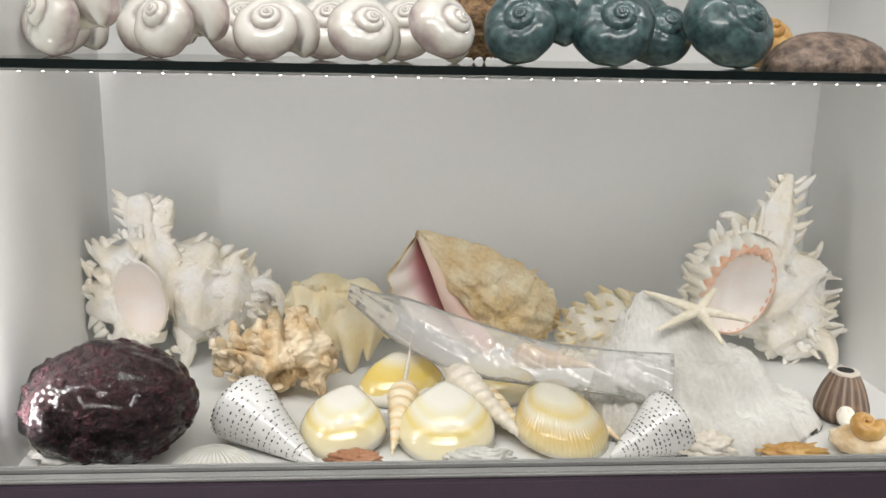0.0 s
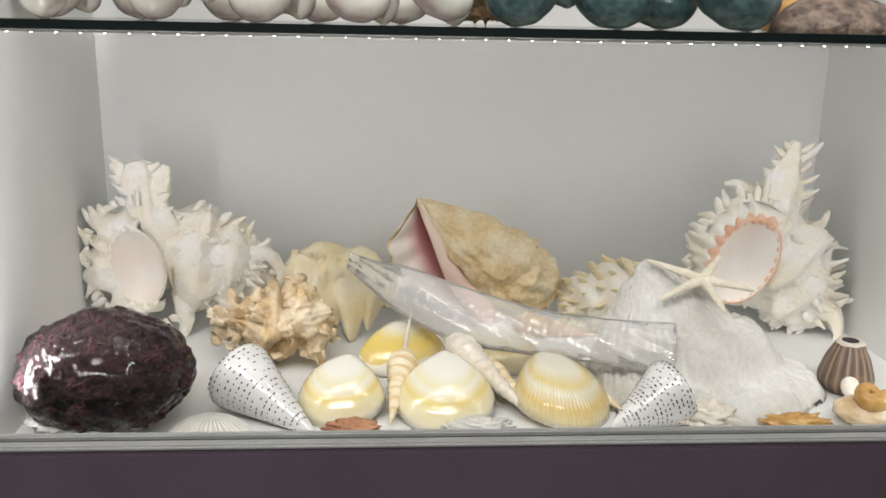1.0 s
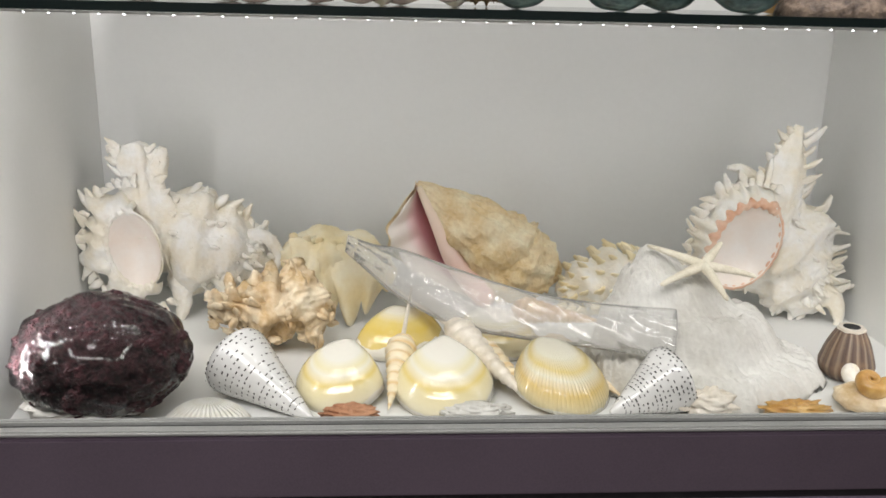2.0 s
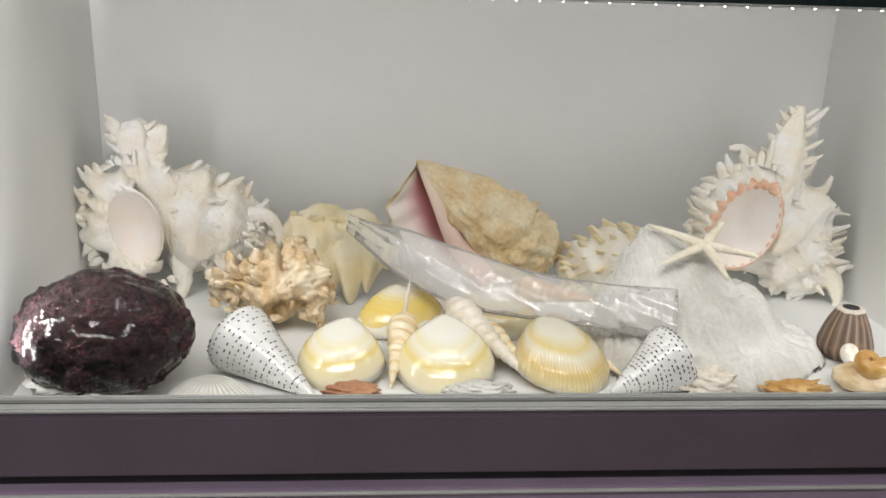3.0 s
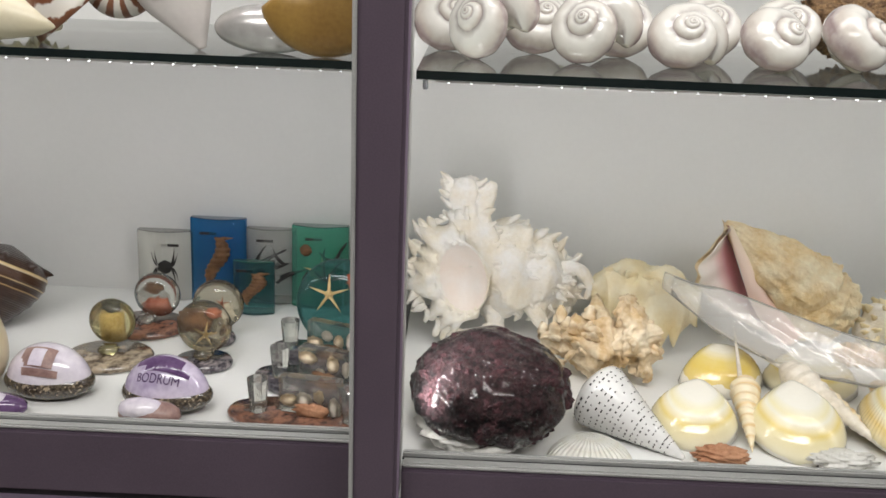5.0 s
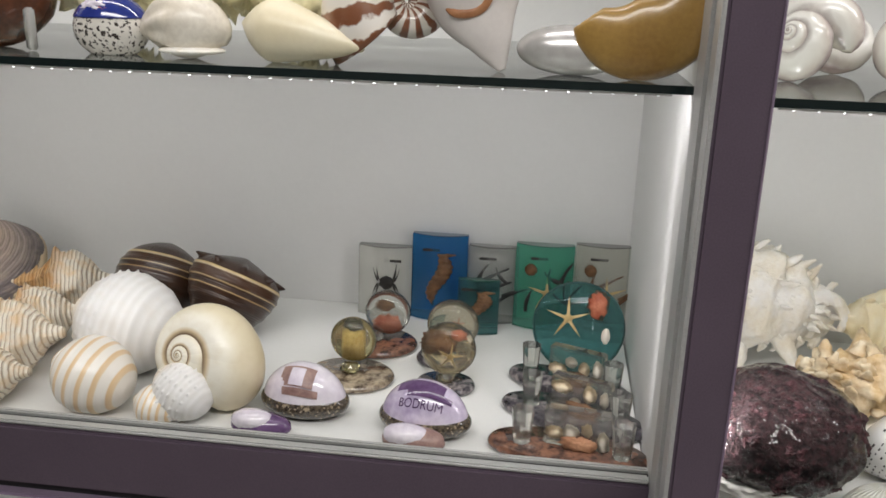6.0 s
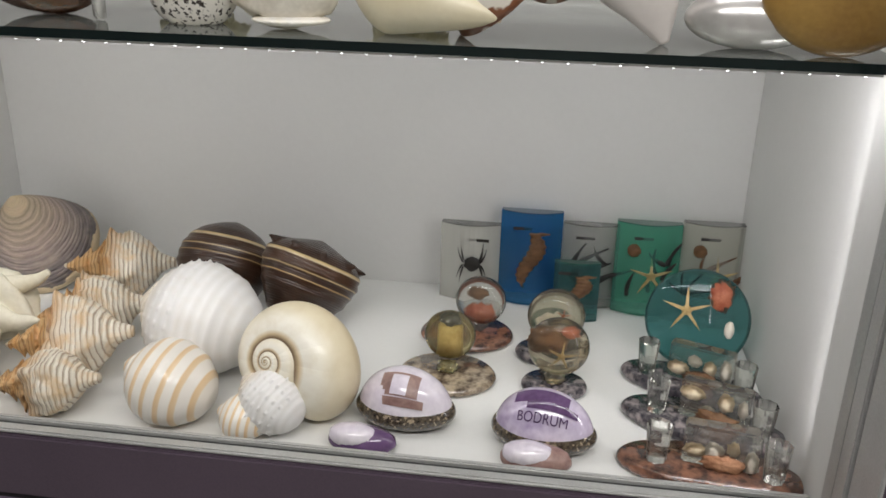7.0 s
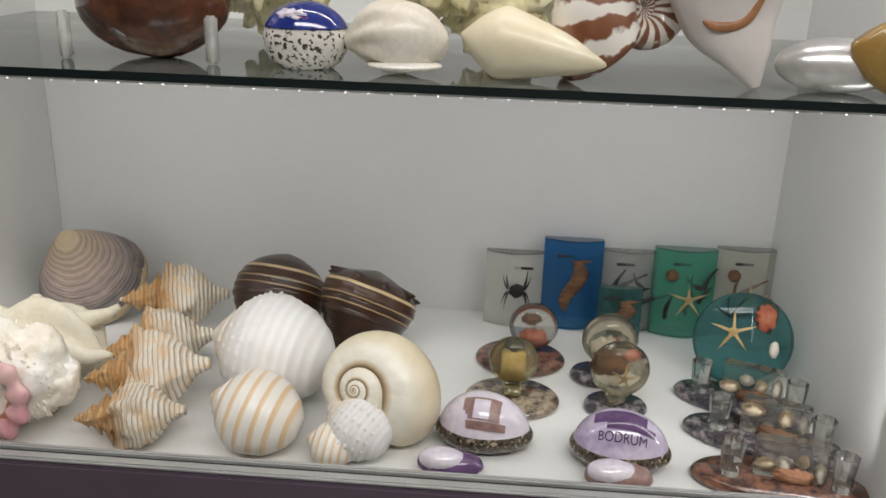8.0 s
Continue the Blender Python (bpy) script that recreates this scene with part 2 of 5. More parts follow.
TEAL_SHELL = surface("polished_teal_turban", (0.006, 0.022, 0.026), (0.10, 0.17, 0.17), 0.28, 70, 160, 0.5, coat=0.35, spread=(0.38, 0.70), grain=0.35)
NAUTILUS = banded("striped_nautilus", [(0.0, (0.80, 0.76, 0.70)), (0.45, (0.80, 0.74, 0.66)), (0.52, (0.24, 0.09, 0.04)), (0.92, (0.20, 0.07, 0.03)), (1.0, (0.80, 0.76, 0.70))], 0, 30, 0.3, 0.05, coat=0.4, dirt_amount=0.05, bumps=0.1)
SILVER_SHELL = surface("silvered_cowrie", (0.66, 0.64, 0.62), (0.80, 0.78, 0.76), 0.26, 20, 100, 0.05, metal=0.55)
AMBER = surface("amber_horn", (0.28, 0.15, 0.035), (0.40, 0.24, 0.06), 0.3, 14, 200, 0.1, coat=0.4)
BROWN_BOWL = surface("tortoise_brown_shell", (0.05, 0.018, 0.010), (0.16, 0.055, 0.025), 0.15, 35, 200, 0.2, coat=0.6)
YELLOW_CORAL = surface("pale_yellow_coral", (0.78, 0.68, 0.36), (0.88, 0.83, 0.60), 0.7, 25, 140, 1.0)
PALE_SHELL = surface("pale_beige_shell", (0.70, 0.62, 0.50), (0.82, 0.77, 0.68), 0.35, 18, 200, 0.2, coat=0.3)
VOLUTE = surface("smooth_cream_volute", (0.78, 0.68, 0.46), (0.86, 0.79, 0.60), 0.4, 14, 200, 0.12, coat=0.2, grain=0.08)
BLUE_GLAZE = surface("blue_painted_glaze", (0.01, 0.02, 0.16), (0.03, 0.05, 0.26), 0.1, 30, 100, 0.05, coat=0.8)
INK = surface("black_ink", (0.012, 0.011, 0.010), (0.025, 0.022, 0.02), 0.5)
LILAC = surface("lilac_cowrie_polish", (0.36, 0.28, 0.46), (0.72, 0.66, 0.76), 0.14, 16, 120, 0.08, coat=0.7)
LILAC_PALE = surface("pale_lilac_polish", (0.62, 0.55, 0.66), (0.80, 0.76, 0.80), 0.14, 16, 120, 0.08, coat=0.7)
PLUM = surface("deep_plum_paint", (0.07, 0.03, 0.10), (0.16, 0.09, 0.20), 0.18, 30, 160, 0.1, coat=0.6)
SPOTTED = surface("dark_spotted_cowrie", (0.012, 0.008, 0.006), (0.40, 0.32, 0.22), 0.2, 190, 300, 0.05, coat=0.6, spread=(0.56, 0.62))
SPOTTED_WHITE = surface("white_spotted_cowrie", (0.035, 0.025, 0.022), (0.78, 0.74, 0.68), 0.16, 200, 300, 0.05, coat=0.7, spread=(0.42, 0.47), grain=0.05)
WICKER = surface("brown_wicker", (0.07, 0.03, 0.012), (0.36, 0.22, 0.10), 0.6, 120, 300, 1.0, relief=0.004)
CHIPPED = surface("white_chipped_patch", (0.60, 0.55, 0.48), (0.80, 0.77, 0.72), 0.7, 80, 300, 0.6)
ETCH = surface("brown_etched_picture", (0.20, 0.11, 0.10), (0.34, 0.22, 0.19), 0.35, 60, 260, 0.2)
# White diffuse in the next three puts the blocks' white-lit look into the material.
RES_CLEAR = clear("clear_resin", (0.97, 0.97, 0.94), 1.3, 0.26, (0.97, 0.97, 0.94))
RES_PALE = clear("pale_grey_resin", (0.92, 0.92, 0.87), 1.3, 0.20, (0.94, 0.92, 0.86))
RES_SMOKE = clear("smoky_resin", (0.86, 0.86, 0.84), 1.3, 0.14, (0.9, 0.9, 0.88))
RES_BLUE = clear("blue_resin", (0.14, 0.46, 0.76), 1.3, 0.16)
RES_GREEN = clear("green_resin", (0.30, 0.74, 0.60), 1.3, 0.22)
RES_TEAL = clear("teal_resin", (0.38, 0.66, 0.67), 1.35, 0.04, refract=0.5)
RES_YELLOW = clear("yellow_resin", (0.92, 0.89, 0.66), 1.4, 0.05, refract=0.7)
RES_AMBER = clear("amber_resin", (0.95, 0.90, 0.78), 1.4, 0.03, refract=0.7)
RES_GLASS = clear("clear_moulded_resin", (0.97, 0.97, 0.94), 1.4, 0.03, refract=0.7)
SEAHORSE = surface("dried_seahorse_brown", (0.10, 0.045, 0.018), (0.22, 0.11, 0.045), 0.6, 80, 300, 0.6)
CORK = surface("coppery_brown_coral", (0.36, 0.16, 0.08), (0.52, 0.28, 0.16), 0.8, 60, 300, 1.0)
RED = surface("red_coral_chip", (0.36, 0.07, 0.03), (0.56, 0.20, 0.11), 0.5, 60, 300, 0.6)
GOLD = surface("golden_brown_shell", (0.42, 0.20, 0.04), (0.66, 0.42, 0.14), 0.3, 30, 160, 0.3, coat=0.3)
URN = banded("grey_brown_limpet", [(0.0, (0.11, 0.07, 0.055)), (0.4, (0.16, 0.11, 0.085)), (0.6, (0.34, 0.26, 0.19)), (1.0, (0.11, 0.07, 0.055))], 1, 17, 0.45, 0.02, (0.42, 0.26, 0.14), 0.6, grooves=26, groove_axis=1)
YSTAR = surface("yellow_dried_star", (0.50, 0.34, 0.12), (0.70, 0.54, 0.28), 0.6, 80, 300, 0.5)


# mesh helpers
def empty(name, at=(0, 0, 0)):
    ob = new(name)
    ob.location = at
    ob.empty_display_size = 0.02
    return ob


def part(name, bm, material, parent=None, label="", smooth=True):
    if isinstance(bm, list):
        for args in bm:
            one = bmesh.new()
            spine(one, *args)
            ob = part(name, one, material, parent, label)
        return ob
    me = bpy.data.meshes.new(name)
    bmesh.ops.recalc_face_normals(bm, faces=bm.faces[:])
    bm.to_mesh(me)
    bm.free()
    if smooth:
        me.polygons.foreach_set("use_smooth", [True] * len(me.polygons))
    me.materials.append(material)
    ob = new(name, me)
    ob.parent = parent
    if label:
        ob["label"] = label
    return ob


def box(x0, x1, y0, y1, z0, z1, bevel=0.0, bm=None):
    bm = bm or bmesh.new()
    r = bmesh.ops.create_cube(bm, size=1)
    for v in r["verts"]:
        v.co = ((x0 + x1) / 2 + v.co.x * (x1 - x0), (y0 + y1) / 2 + v.co.y * (y1 - y0), (z0 + z1) / 2 + v.co.z * (z1 - z0))
    if bevel:
        es = list({e for v in r["verts"] for e in v.link_edges})
        bmesh.ops.bevel(bm, geom=es, offset=bevel, segments=2, affect="EDGES")
    return bm


def grid_mesh(rows, close_v=True, cap=True):
    """A skin over rings of points; its u runs from ring to ring and its v round each ring."""
    bm = bmesh.new()
    uv = bm.loops.layers.uv.new("UVMap")
    n, k = len(rows), len(rows[0])
    vs = [[bm.verts.new(p) for p in r] for r in rows]
    for i in range(n - 1):
        for j in range(k if close_v else k - 1):
            q = [(i, j), (i + 1, j), (i + 1, j + 1), (i, j + 1)]
            f = bm.faces.new([vs[a][b % k] for a, b in q])
            for lp, (a, b) in zip(f.loops, q):
                lp[uv].uv = (a / (n - 1), b / (k if close_v else k - 1))
    if cap and close_v:
        for r, u in ((vs[0], 0.0), (vs[-1], 1.0)):
            for lp in bm.faces.new(r).loops:
                lp[uv].uv = (u, 0.5)
    return bm


def fbm(x, y, z, scale, octaves=4):
    return noise.fractal(Vector((x, y, z)) * scale, 1.0, 2.0, octaves)


def smooth_profile(prof, n):
    t = np.array([p[0] for p in prof])
    r = np.array([p[1] for p in prof])
    s = np.linspace(t[0], t[-1], n)
    k = np.interp(s, t, r)
    for _ in range(max(2, n // 7)):
        k[1:-1] = (k[:-2] + 2 * k[1:-1] + k[2:]) / 4
    return s, k


def lathe(prof, rings=60, segs=44, extra=None, flat=1.0):
    """A turned body along z; extra(t, angle) adds to the radius."""
    s, k = smooth_profile(prof, rings)
    rows = []
    for t, r in zip(s, k):
        row = []
        for j in range(segs):
            a = 2 * math.pi * j / segs
            d = r + (extra(t, a, r) if extra else 0)
            row.append((d * math.cos(a), d * math.sin(a) * flat, t))
        rows.append(row)
    return grid_mesh(rows)


def spiral(turns, shrink, c, a, b, drop, extra=None, per_turn=36, segs=26, stretch=0.0):
    """A coiled shell round z with its point up; shrink is the size left after one turn."""
    rows, n = [], int(turns * per_turn)
    for i in range(n + 1):
        th = 2 * math.pi * i / per_turn
        r = shrink ** (turns - i / per_turn)
        row = []
        for j in range(segs):
            ph = 2 * math.pi * j / segs
            e = extra(th, ph, i / n) if extra else 0.0
            rho = r * (c + a * (1 + e) * math.cos(ph))
            z = r * (-drop + b * (1 + e) * math.sin(ph))
            row.append((rho * math.cos(th), rho * math.sin(th), z))
        rows.append(row)
    return grid_mesh(rows)


def mirrored(bm):
    """Turns a left-handed coil into a right-handed one."""
    for v in bm.verts:
        v.co.x = -v.co.x
    return bm


def fitted(bm, size, spin=0.0):
    """Spins the mesh about z, centres it and scales it to that greatest extent."""
    bmesh.ops.rotate(bm, verts=bm.verts[:], cent=(0, 0, 0), matrix=Matrix.Rotation(radians(spin), 3, "Z"))
    co = np.array([v.co for v in bm.verts])
    lo, hi = co.min(0), co.max(0)
    f = size / max(hi - lo)
    mid = Vector((lo + hi) / 2)
    for v in bm.verts:
        v.co = (v.co - mid) * f
    return bm


def toward(at, axis, roll=0.0):
    """A pose at a place whose z axis points along axis."""
    q = Vector(axis).normalized().to_track_quat("Z", "Y").to_matrix().to_4x4()
    return Matrix.Translation(at) @ q @ Matrix.Rotation(radians(roll), 4, "Z")


def rest(ob, floor):
    """Lowers or lifts a thing so that its lowest point touches its support."""
    bpy.context.view_layer.update()
    low = 9.0
    for o in (ob, *ob.children_recursive):
        if o.type == "MESH":
            m = o.matrix_world
            co = np.empty(len(o.data.vertices) * 3, dtype=np.float32)
            o.data.vertices.foreach_get("co", co)
            w = np.array(m.to_3x3()) @ co.reshape(-1, 3).T
            low = min(low, float(w[2].min()) + m.translation.z)
    ob.matrix_world = Matrix.Translation((0, 0, floor - low)) @ ob.matrix_world
    return ob


def spine(bm, root, way, length, width, bend, flat=0.45):
    """A curved, flattened, tapering frond added to bm, or noted in a list of fronds."""
    if isinstance(bm, list):
        bm.append((root, way, length, width, bend, flat))
        return
    way = Vector(way).normalized()
    side = way.cross(Vector((0.3, 1, 0.2))).normalized()
    up = side.cross(way).normalized()
    rings = []
    for i in range(6):
        t = i / 5
        w = width * (1 - 0.66 * t ** 2.2) * (1 + 0.22 * math.sin(t * 7 + length * 900)) * 0.5
        mid = Vector(root) + way * length * t + Vector(bend) * length * t * t
        rings.append([bm.verts.new(mid + side * w * math.cos(q) + up * w * flat * math.sin(q)) for q in (0, 1.05, 2.1, 3.14, 4.19, 5.24)])
    for p, q in zip(rings, rings[1:]):
        for j in range(6):
            bm.faces.new((p[j], p[(j + 1) % 6], q[(j + 1) % 6], q[j]))
    bm.faces.new(rings[-1])


def glide(ctrl, n):
    """Points gliding through a few stations, each a tuple of equal length."""
    c = np.array(ctrl, dtype=float)
    c = np.vstack([2 * c[0] - c[1], c, 2 * c[-1] - c[-2]])
    out, k = [], len(ctrl) - 1
    for i in range(n):
        s = min(i / (n - 1) * k, k - 1e-6)
        j, f = int(s), s - int(s)
        p0, p1, p2, p3 = c[j:j + 4]
        out.append(0.5 * (2 * p1 + (p2 - p0) * f + (2 * p0 - 5 * p1 + 4 * p2 - p3) * f * f + (3 * p1 - p0 - 3 * p2 + p3) * f ** 3))
    return out


def sweep(ctrl, n=64, segs=44, flat=0.75, extra=None):
    """A round body along stations (x, y, z, radius); extra(t, angle, r) adds to the radius, angle 0 lying upward and half a turn of 1.5 pi to the front."""
    pts = glide(ctrl, n)
    rows = []
    for i, p in enumerate(pts):
        d = Vector(pts[min(i + 1, n - 1)][:3]) - Vector(pts[max(i - 1, 0)][:3])
        side = Vector((-d.z, 0, d.x)).normalized()
        back = d.normalized().cross(side) * -1
        r = max(0.0006, p[3])
        row = []
        for j in range(segs):
            a = 2 * math.pi * j / segs
            k = r + (extra(i / (n - 1), a, r) if extra else 0)
            row.append(Vector(p[:3]) + side * k * math.cos(a) + back * k * flat * math.sin(a))
        rows.append(row)
    return grid_mesh(rows)


# the shop round the case
# the shop round the case
def slab(name, x0, x1, y0, y1, z0, z1, mat, label, category="wall"):
    return tagged(part(name, box(x0, x1, y0, y1, z0, z1), mat, smooth=False), label, category, kind="structure")


slab("floor", -4, 4, -4.5, 1.2, -0.1, 0, TILE, "grey tiled shop floor in front of the case", "floor")
slab("wall_north", -4, 4, 1.0, 1.2, 0, 2.8, PLASTER, "pale painted shop wall behind the case")
slab("wall_south", -4, 4, -4.5, -4.3, 0, 2.8, PLASTER, "pale painted shop wall opposite the case")
slab("wall_west", -4.2, -4, -4.5, 1.2, 0, 2.8, PLASTER, "pale painted shop side wall")
slab("wall_east", 4, 4.2, -4.5, 1.2, 0, 2.8, PLASTER, "pale painted shop side wall")
slab("ceiling", -4.2, 4.2, -4.5, 1.2, 2.8, 2.9, PLASTER, "pale painted shop ceiling", "ceiling")
panel = empty("ceiling_lamp", (0, -1.5, 2.79))
part("diffuser", box(-1.2, 1.2, -0.25, 0.25, -0.04, -0.03), CEIL_GLOW, panel, "bright white diffuser", smooth=False)
part("frame", box(-1.25, 1.25, -0.3, 0.3, -0.028, 0.01), SILVER, panel, smooth=False)
tagged(panel, "long white panel lamp on the shop ceiling", "lamp")


# the case: boards, frames, shelves
def prism(pts, z0, z1):
    bm = bmesh.new()
    lo = [bm.verts.new((x, y, z0)) for x, y in pts]
    hi = [bm.verts.new((x, y, z1)) for x, y in pts]
    n = len(pts)
    bm.faces.new(lo)
    bm.faces.new(hi)
    for i in range(n):
        bm.faces.new((lo[i], lo[(i + 1) % n], hi[(i + 1) % n], hi[i]))
    return bm


TOP = 1.72
slab("wall_back", -1.13, 1.10, YB, YB + 0.018, 0.60, TOP, WHITE_BOARD, "white laminate back board of the display case")
tagged(part("wall_divider", prism([(-0.001, 0.03), (-0.030, YB - 0.001), (-0.036, YB - 0.001), (-0.039, 0.03)], 0.60, TOP), WHITE_BOARD, smooth=False),
       "white laminate divider between the two bays", "wall", kind="structure")
tagged(part("wall_end_east", prism([(1.068, 0.0), (1.062, YB - 0.001), (1.09, YB - 0.001), (1.09, 0.0)], 0.60, TOP), WHITE_BOARD, smooth=False),
       "white laminate end board of the case", "wall", kind="structure")
tagged(part("wall_end_west", prism([(-1.109, 0.08), (-1.109, YB - 0.001), (-1.13, YB - 0.001), (-1.13, 0.08)], 0.60, TOP), WHITE_BOARD, smooth=False),
       "white laminate end board of the case", "wall", kind="structure")
slab("case_floor_east", -0.02, 1.066, 0.012, YB - 0.001, FR - 0.018, FR, WHITE_BOARD, "white laminate floor of the shell bay", "shelf")
slab("case_floor_west", -1.108, -0.04, 0.10, YB - 0.001, FL - 0.018, FL, WHITE_BOARD, "white laminate floor of the souvenir bay", "shelf")
slab("case_top", -1.13, 1.10, -0.04, YB, TOP, TOP + 0.02, WHITE_BOARD, "white laminate top board of the case", "board")
slab("case_base", -1.13, 1.10, 0.02, YB, 0.0, 0.60, PURPLE, "dark mauve base cabinet below the bays", "cabinet")


def rail(x0, x1, y, z, height, label):
    """A bottom frame rail: dark face, silver double lip with grooves, dark joint and a lighter rail below."""
    r = empty("bottom_rail", ((x0 + x1) / 2, y, z))
    h = (x1 - x0) / 2
    part("face", box(-h, h, -0.016, 0.004, -height - 0.016, -0.0165, 0.002), PURPLE, r, smooth=False)
    part("lip", box(-h, h, -0.013, 0.000, -0.016, -0.0105, 0.002), SILVER, r, "bright silver lip", smooth=False)
    part("inner_lip", box(-h, h, 0.003, 0.0095, -0.034, -0.007, 0.0015), SILVER, r, "silver track lip", smooth=False)
    part("groove", box(-h, h, 0.0002, 0.0028, -0.03, -0.012), DARK, r, smooth=False)
    part("joint", box(-h, h, -0.006, 0.004, -height - 0.028, -height - 0.0165), DARK, r, smooth=False)
    part("lower_face", box(-h, h, -0.02, 0.004, -height - 0.17, -height - 0.0285, 0.003), MAUVE, r, "lighter mauve lower rail", smooth=False)
    part("bead", box(-h, h, -0.024, -0.0202, -height - 0.034, -height - 0.030, 0.001), SILVER, r, smooth=False)
    return tagged(r, label, "frame rail")


rail(0.0015, 1.10, -0.006, 0.864, 0.062, "dark mauve aluminium bottom rail with silver lip")
rail(-1.13, -0.0405, 0.094, 0.830, 0.074, "dark mauve aluminium bottom rail, set further back")

post = empty("case_post", (-0.0222, -0.046, 0.6))
part("face", box(-0.0205, 0.0205, 0.0, 0.018, -0.2, TOP - 0.6, 0.003), PURPLE, post, smooth=False)
part("edge_bead", box(-0.0245, -0.0207, -0.001, 0.018, -0.2, TOP - 0.6, 0.0012), SILVER, post, "pale silver edge bead", smooth=False)
# Lighter mauve strip stands in for the pinkish highlight along this edge.
part("edge_bead", box(0.0207, 0.0225, 0.001, 0.018, -0.2, TOP - 0.6, 0.0008), MAUVE, post, "lighter mauve strip in place of an edge highlight", smooth=False)
for sx, deep in ((1, 0.10), (-1, 0.10)):
    for i in range(4):
        y0 = 0.020 + i * deep / 4
        w = 0.0205 - (0.003 if i % 2 else 0.0) + (0.002 if i == 3 else 0)
        part("track_rib", box(*sorted((0.0, sx * w)), y0, y0 + deep / 4 - 0.0015, -0.0, TOP - 0.6, 0.0012), SILVER, post, "grooved silver track rib", smooth=False)
tagged(post, "dark mauve aluminium post with grooved silver sides", "post")


def shelf(x0, x1, y0, label):
    s = empty("glass_shelf", ((x0 + x1) / 2, y0, ZS))
    h = (x1 - x0) / 2
    part("pane", box(-h, h, 0.002, YB - y0 - 0.003, -0.008, 0.0), GLASS, s, smooth=False)
    part("front_edge", box(-h, h, 0.0, 0.0018, -0.0074, 0.0002), GLASS_EDGE, s, "dark green polished edge", smooth=False)
    return tagged(s, label, "shelf")


shelf(0.003, 1.064, 0.014, "clear glass shelf with a dark green edge")
shelf(-1.107, -0.042, 0.073, "clear glass shelf with a dark green edge")


def led_strip(x0, x1, y):
    s = empty("led_strip", ((x0 + x1) / 2, y, ZS - 0.0085))
    h = (x1 - x0) / 2
    part("tape", box(-h, h, 0.0, 0.008, -0.0015, 0), WHITE_BOARD, s, smooth=False)
    first = None
    n = int((x1 - x0) / 0.0200)
    for i in range(n):
        if first is None:
            first = part("led", box(-0.0007, 0.0007, 0.0018, 0.0034, -0.0022, -0.0016), LED, s, "small bright white diode", smooth=False)
            ob = first
        else:
            ob = new("led", first.data)
            ob.parent = s
        ob.location.x = -h + 0.012 + i * (2 * h - 0.024) / (n - 1)
    return tagged(s, "strip of small white lights under the glass shelf", "light strip")


led_strip(0.02, 1.05, 0.018)
led_strip(-1.09, -0.06, 0.077)


def bracket(x, y, sx):
    b = empty("shelf_pin", (x, y, ZS - 0.009))
    part("pin", box(-0.0025, 0.0025, -0.003, 0.003, -0.012, -0.003, 0.0008), DARK, b, "small dark metal pin")
    part("plate", box(-0.005, 0.005, -0.006, 0.006, -0.0028, 0.0, 0.0008), SILVER, b)
    return tagged(b, "small dark shelf support pin on the side board", "shelf support")


bracket(0.010, 0.055, 1)
bracket(1.055, 0.30, -1)
bracket(1.052, 0.10, -1)
bracket(-0.052, 0.20, -1)


# shell kinds
def body_between(p, q, widest, at, rough=0.012, flat=0.8, knobs=0, seed=0.0, knob_h=0.25, knob_t=0.62, spire=0.0):
    """A tapering shell body from p to q, widest at the fraction at of its way."""
    p, q = Vector(p), Vector(q)
    ln = (q - p).length
    prof = [(0, widest * 0.12), (at * 0.5, widest * 0.62), (at, widest), (at + (1 - at) * 0.45, widest * 0.62), (at + (1 - at) * 0.8, widest * 0.26), (1.0, widest * 0.03)]

    def extra(t, a, r):
        e = rough * fbm(math.cos(a) * 2 + seed, math.sin(a) * 2, t * 6, 1.3)
        if knobs:
            e += widest * knob_h * max(0, math.cos(a * knobs)) ** 3 * math.exp(-((t - knob_t) / 0.07) ** 2)
        e += widest * 0.018 * math.sin(t * 95 + 1.5 * math.sin(a * 3)) * (1 - abs(2 * t - 1))
        if spire:
            e += r * 0.14 * math.sin((t * spire + a / (2 * math.pi)) * 2 * math.pi) * (1 if t > at else 0.25)
        return e

    bm = lathe(prof, 70, 48, extra, flat)
    for v in bm.verts:
        v.co.z *= ln
    m = toward(p, q - p)
    bm.transform(m)
    return bm


def bowl(cx, cz, rx, rz, tilt, deep, y, folds=0, fold_h=0.0):
    """An oval dish facing the viewer."""
    rows = []
    for i in range(15):
        s = max(0.01, i / 14)
        row = []
        for j in range(40):
            a = 2 * math.pi * j / 40
            k = s * (1 + (fold_h * math.cos(a * folds) * s ** 3 if folds else 0))
            x, z = rx * k * math.cos(a), rz * k * math.sin(a)
            row.append((cx + x * math.cos(tilt) - z * math.sin(tilt), y + deep * (1 - s * s) - 0.002, cz + x * math.sin(tilt) + z * math.cos(tilt)))
        rows.append(row)
    return grid_mesh(rows, cap=False)


